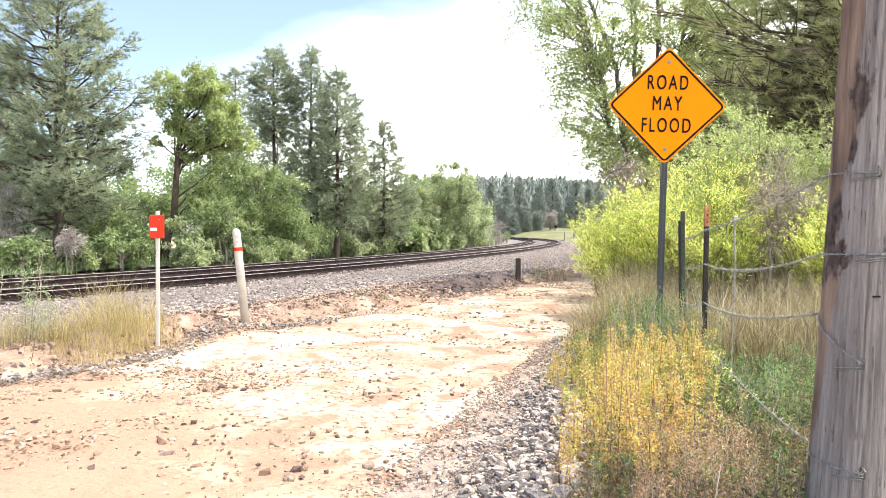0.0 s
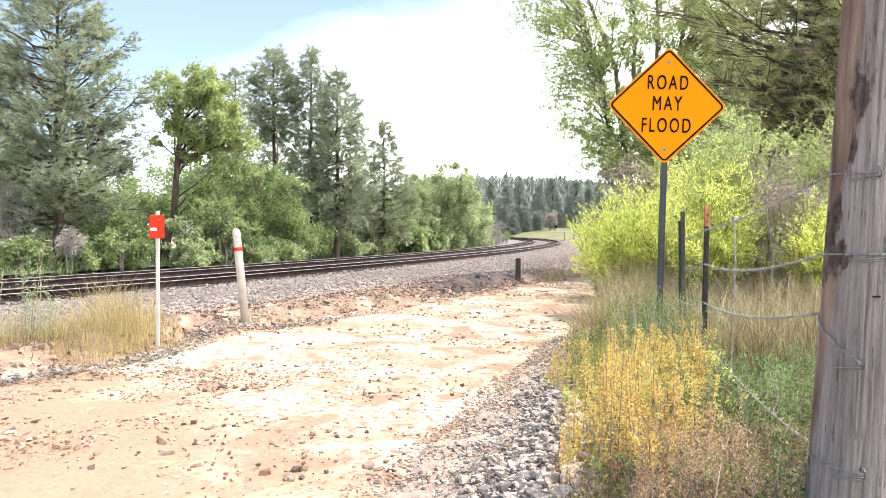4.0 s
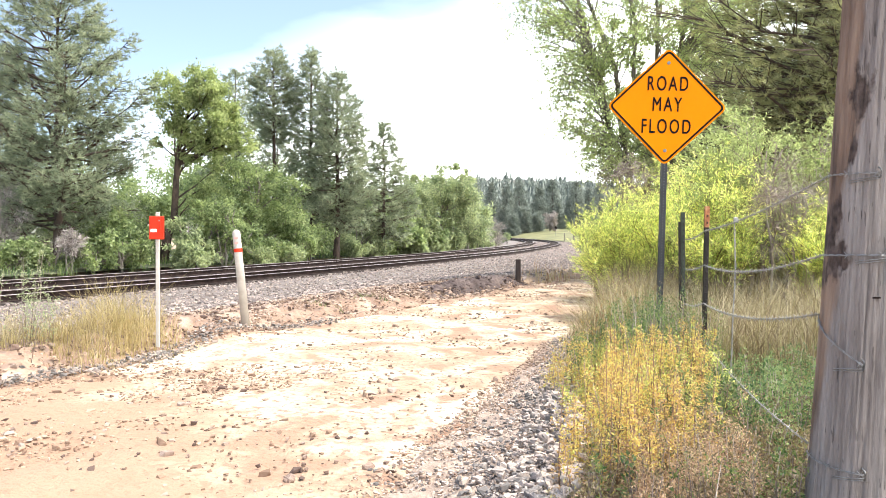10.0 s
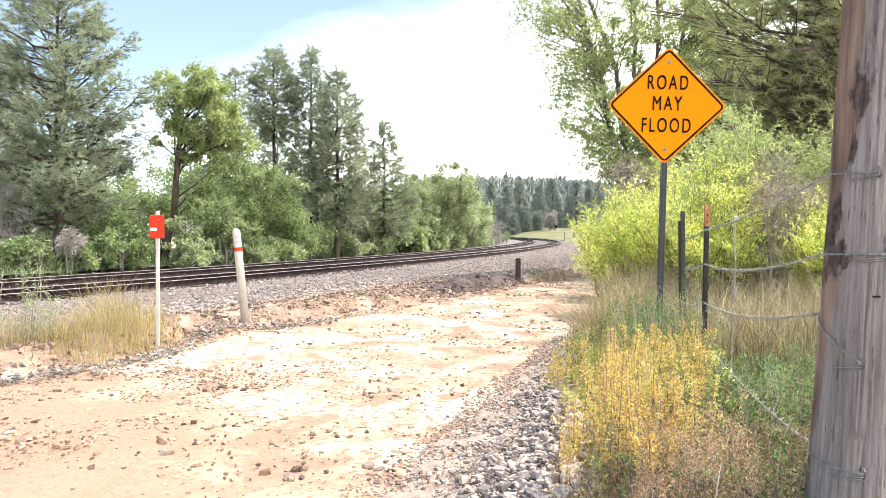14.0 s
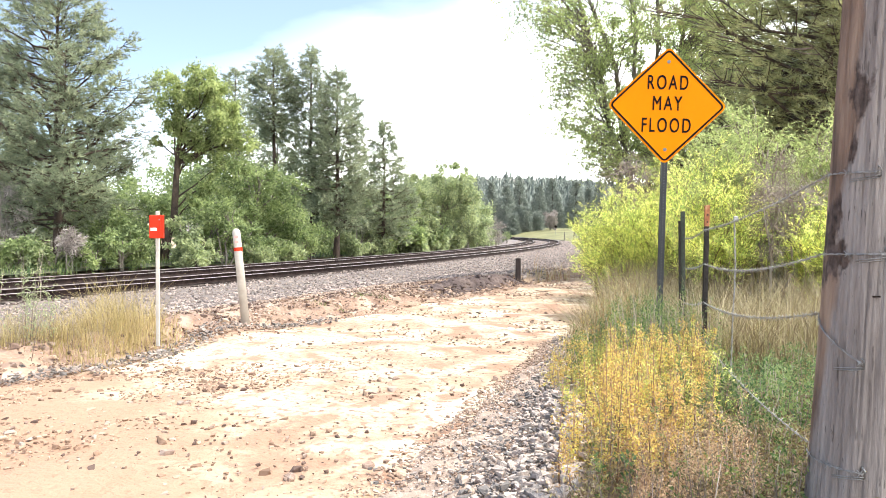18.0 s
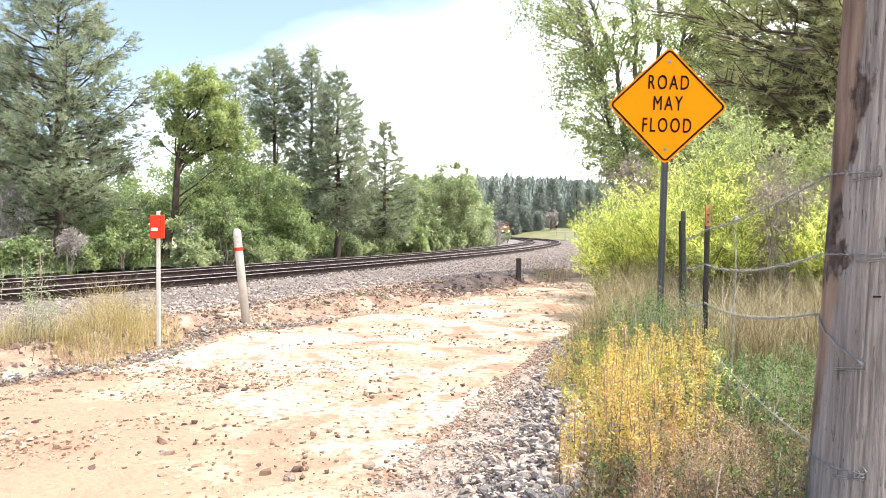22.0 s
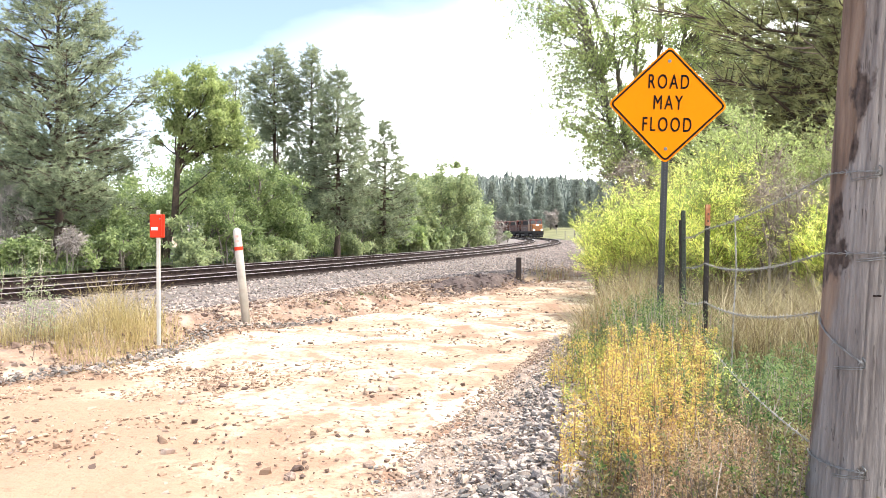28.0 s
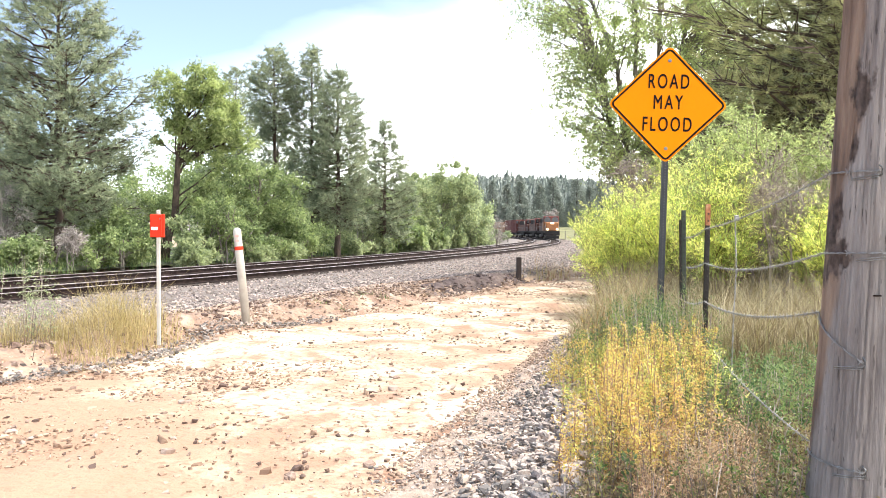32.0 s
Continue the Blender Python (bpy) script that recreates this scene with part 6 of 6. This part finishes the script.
def locomotive(label, lit, paint):
    """A six-axle freight locomotive, front towards -y, wheels on z = 0."""
    lo = thing("locomotive", label, "locomotive", group="train locomotives")
    bm = box(2.9, 21.6, 0.35, 0.03, 1, (0, 0, 1.45))
    add_box(bm, 2.2, 6.2, 0.85, (0, 0.4, 0.95))
    part("frame", bm, M_LOCO_BLACK, lo, "black underframe and fuel tank")
    truck(lo, -7.3, 3, 4.1)
    truck(lo, 7.3, 3, 4.1)
    nose = box(2.5, 2.3, 1.75, 0.22, 3, (0, -9.3, 2.5))
    nose = part("nose", nose, paint, lo, "short nose")
    cab = part("cab", box(3.05, 2.9, 2.75, 0.14, 2, (0, -6.9, 2.98)), paint, lo, "crew cab")
    part("cab_band", box(3.09, 2.94, 0.95, 0.1, 2, (0, -6.9, 3.86)), M_LOCO_ROOF, cab, "dark red band round the windows")
    part("cab_roof", box(3.0, 3.0, 0.3, 0.1, 2, (0, -6.9, 4.46)), M_LOCO_ROOF, lo, "dark red cab roof")
    for x in (-0.74, 0.74):
        part("windscreen", box(1.2, 0.05, 0.72, 0.02, 1, (x, -8.39, 3.83)), M_GLASS, cab, "dark windscreen")
        part("side_window", box(0.05, 1.5, 0.65, 0.02, 1, (x * 2.10, -6.8, 3.8)), M_GLASS, cab)
    hood = part("hood", box(1.85, 12.8, 2.1, 0.1, 2, (0, 1.0, 2.6)), M_LOCO_DULL, lo, "long engine hood")
    part("hood_top", box(1.9, 12.9, 1.1, 0.06, 1, (0, 1.0, 3.8)), M_LOCO_BLACK, lo, "black hood top")
    part("exhaust", box(0.7, 1.3, 0.25, 0.04, 1, (0, -1.5, 4.42)), M_LOCO_BLACK, hood)
    for y in (-3.5, -1.6, 0.3, 2.2, 4.1, 6.0):
        for x in (-0.94, 0.94):
            part("hood_door", box(0.03, 1.5, 1.5, 0.01, 1, (x, y, 2.6)), M_LOCO_DULL, hood)
    rad = part("radiator", box(2.95, 3.6, 0.8, 0.06, 1, (0, 9.0, 4.05)), M_LOCO_DULL, lo, "wide radiator section")
    part("radiator_body", box(1.9, 3.4, 2.1, 0.06, 1, (0, 9.0, 2.65)), M_LOCO_DULL, lo)
    for x in (-1.49, 1.49):
        part("grille", box(0.03, 3.2, 0.55, 0.01, 1, (x, 9.0, 4.05)), M_LOCO_BLACK, rad)
    pil = bmesh.new()
    part("pilot_plate", box(2.9, 0.25, 0.95, 0.03, 1, (0, -10.75, 1.2)), M_LOCO_BLACK, lo, "black front plate")
    add_box(pil, 2.6, 0.5, 0.5, (0, -10.95, 0.4))
    part("pilot", pil, M_LOCO_BLACK, lo, "black pilot and plough")
    part("coupler", box(0.35, 0.7, 0.35, 0.05, 1, (0, -11.2, 0.95)), M_RAIL, lo)
    rails_ = []
    for x in (-1.42, 1.42):
        rails_.append(([(x, -10.6, 2.6), (x, -8.6, 2.6)], 0.025, 5))
        rails_.append(([(x, -5.4, 2.6), (x, 10.6, 2.6)], 0.025, 5))
        for y in (-10.6, -9.6, -8.6, -5.4, -2.2, 1.0, 4.2, 7.4, 10.6):
            rails_.append(([(x, y, 1.6), (x, y, 2.6)], 0.02, 5))
    part("handrails", rods("handrails", rails_, M_STEEL), None, lo, "grey handrails")
    for x, z, y in ((-0.14, 3.16, -10.46), (0.14, 3.16, -10.46), (-0.95, 1.95, -10.9), (0.95, 1.95, -10.9)):
        bm = bmesh.new()
        bmesh.ops.create_cone(bm, cap_ends=True, segments=16, radius1=0.25 if z < 3 else 0.21, radius2=0.22, depth=0.1, matrix=pose(x, y, z, 90))
        part("headlight" if z > 3 else "ditch_light", bm, M_LAMP if lit else M_GLASS, lo, "glowing warm lamp" if lit else "unlit lamp")
    for x in (-0.75, 0.75):
        part("number_board", box(0.6, 0.06, 0.25, 0.01, 1, (x, -8.4, 4.38)), M_GLASS, cab)
    return lo


def boxcar(label, mat, length=15.6, height=4.55):
    car = thing("boxcar", label, "boxcar", group="train cars")
    part("underframe", box(2.6, length + 0.8, 0.35, 0.03, 1, (0, 0, 1.05)), M_LOCO_BLACK, car)
    body = part("body", box(2.95, length, height - 1.25, 0.04, 1, (0, 0, 1.2 + (height - 1.25) / 2)), mat, car, "ribbed steel body")
    rib = bmesh.new()
    n = int(length / 1.1)
    for k in range(n + 1):
        y = -length / 2 + 0.1 + (length - 0.2) * k / n
        for x in (-1.5, 1.5):
            add_box(rib, 0.07, 0.09, height - 1.35, (x, y, 1.2 + (height - 1.25) / 2))
        if abs(y) > length / 2 - 0.2:
            for x in (-0.9, -0.3, 0.3, 0.9):
                add_box(rib, 0.08, 0.08, height - 1.4, (x, y + math.copysign(0.12, y), 1.2 + (height - 1.25) / 2))
    part("ribs", rib, mat, body)
    for x in (-1.55, 1.55):
        part("sliding_door", box(0.06, 3.0, height - 1.7, 0.02, 1, (x, 0, 1.25 + (height - 1.5) / 2)), mat, body)
    part("roof", box(3.05, length + 0.1, 0.12, 0.04, 1, (0, 0, height)), mat, car)
    lad = [([(1.56, -length / 2 + 0.4, z), (1.56, -length / 2 + 0.8, z)], 0.02, 4) for z in np.arange(1.3, 4.2, 0.4)]
    part("ladder", rods("ladder", lad, M_STEEL), None, car)
    truck(car, -length / 2 + 2.0, 2, 1.75)
    truck(car, length / 2 - 2.0, 2, 1.75)
    return car


lead = locomotive("orange freight locomotive with glowing headlights leading the train", True, M_ORANGE_LOCO)
helper_1 = locomotive("dull dark red and black freight locomotive coupled behind the leader", False, M_LOCO_DULL)
# the helpers are shorter units than the leader
for piece in helper_1.children:
    piece.location.y *= 0.8
    if not piece.name.startswith("truck"):
        piece.data.transform(Matrix.Diagonal((1, 0.8, 1, 1)))
        for small in piece.children:
            small.data.transform(Matrix.Diagonal((1, 0.8, 1, 1)))
helper_2 = copy_thing(helper_1, Matrix())
TRAIN = [(lead, 11.2), (helper_1, 31.3), (helper_2, 49.3)]
back = 49.3 + 9.0
for k in range(7):
    mat = (M_BOXCAR, M_TANCAR, M_BOXCAR)[k % 3]
    car = boxcar("oxide red ribbed boxcar" if mat is M_BOXCAR else "faded tan ribbed boxcar", mat, 15.6 if k % 3 else 16.6, 4.75 if k % 3 == 0 else 4.4)
    TRAIN.append((car, back + 8.5))
    back += 17.4


def train_front(t):
    """How far along the track the train's nose is: it comes towards the road at 8 m/s."""
    return 48.0 - 8.0 * (t - 22.0)


def sway(thing_, strength, period, phase):
    """A bush stirred by light wind: small leans about its root."""
    m = thing_.matrix_basis.copy()
    rows = []
    for k in range(0, 81):
        t = k * 0.4
        g = 0.6 + 0.4 * math.sin(0.31 * t + phase * 2)
        rows.append((t, m @ pose(0, 0, 0, strength * 0.5 * g * math.cos(6.283 * t / (period * 1.3) + phase), strength * g * math.sin(6.283 * t / period + phase), 0)))
    walk(thing_, rows)


def bush_lean(bush):
    return 0.22 if bush["category"] == "tree" else 1.7


def roll_wheels(unit_, turn0):
    """Wheelsets roll with the train, half a metre in radius."""
    for t_ in unit_.children:
        for w in t_.children:
            if w.name.startswith("wheelset"):
                home = w.matrix_basis.translation.copy()
                rows = [(k / 12.0, pose(*home, math.degrees((train_front(0) - train_front(k / 12.0)) / 0.5) + turn0, 0, 0)) for k in range(0, 385)]
                walk(w, rows)


def motions():
    for unit_, lag in TRAIN:
        rows = []
        for k in range(0, 65):
            t = k * 0.5
            x, y, a = on_track(train_front(t) + lag)
            rows.append((t, pose(x, y, RAIL_TOP, 0, 0, math.degrees(a))))
        walk(unit_, rows)
    for unit_, lag in TRAIN[:5]:
        roll_wheels(unit_, 10.0 * lag)
    for k, bush in enumerate(SWAYING):
        sway(bush, bush_lean(bush), 2.1 + 0.23 * (k % 4), 1.3 * k)


motions()
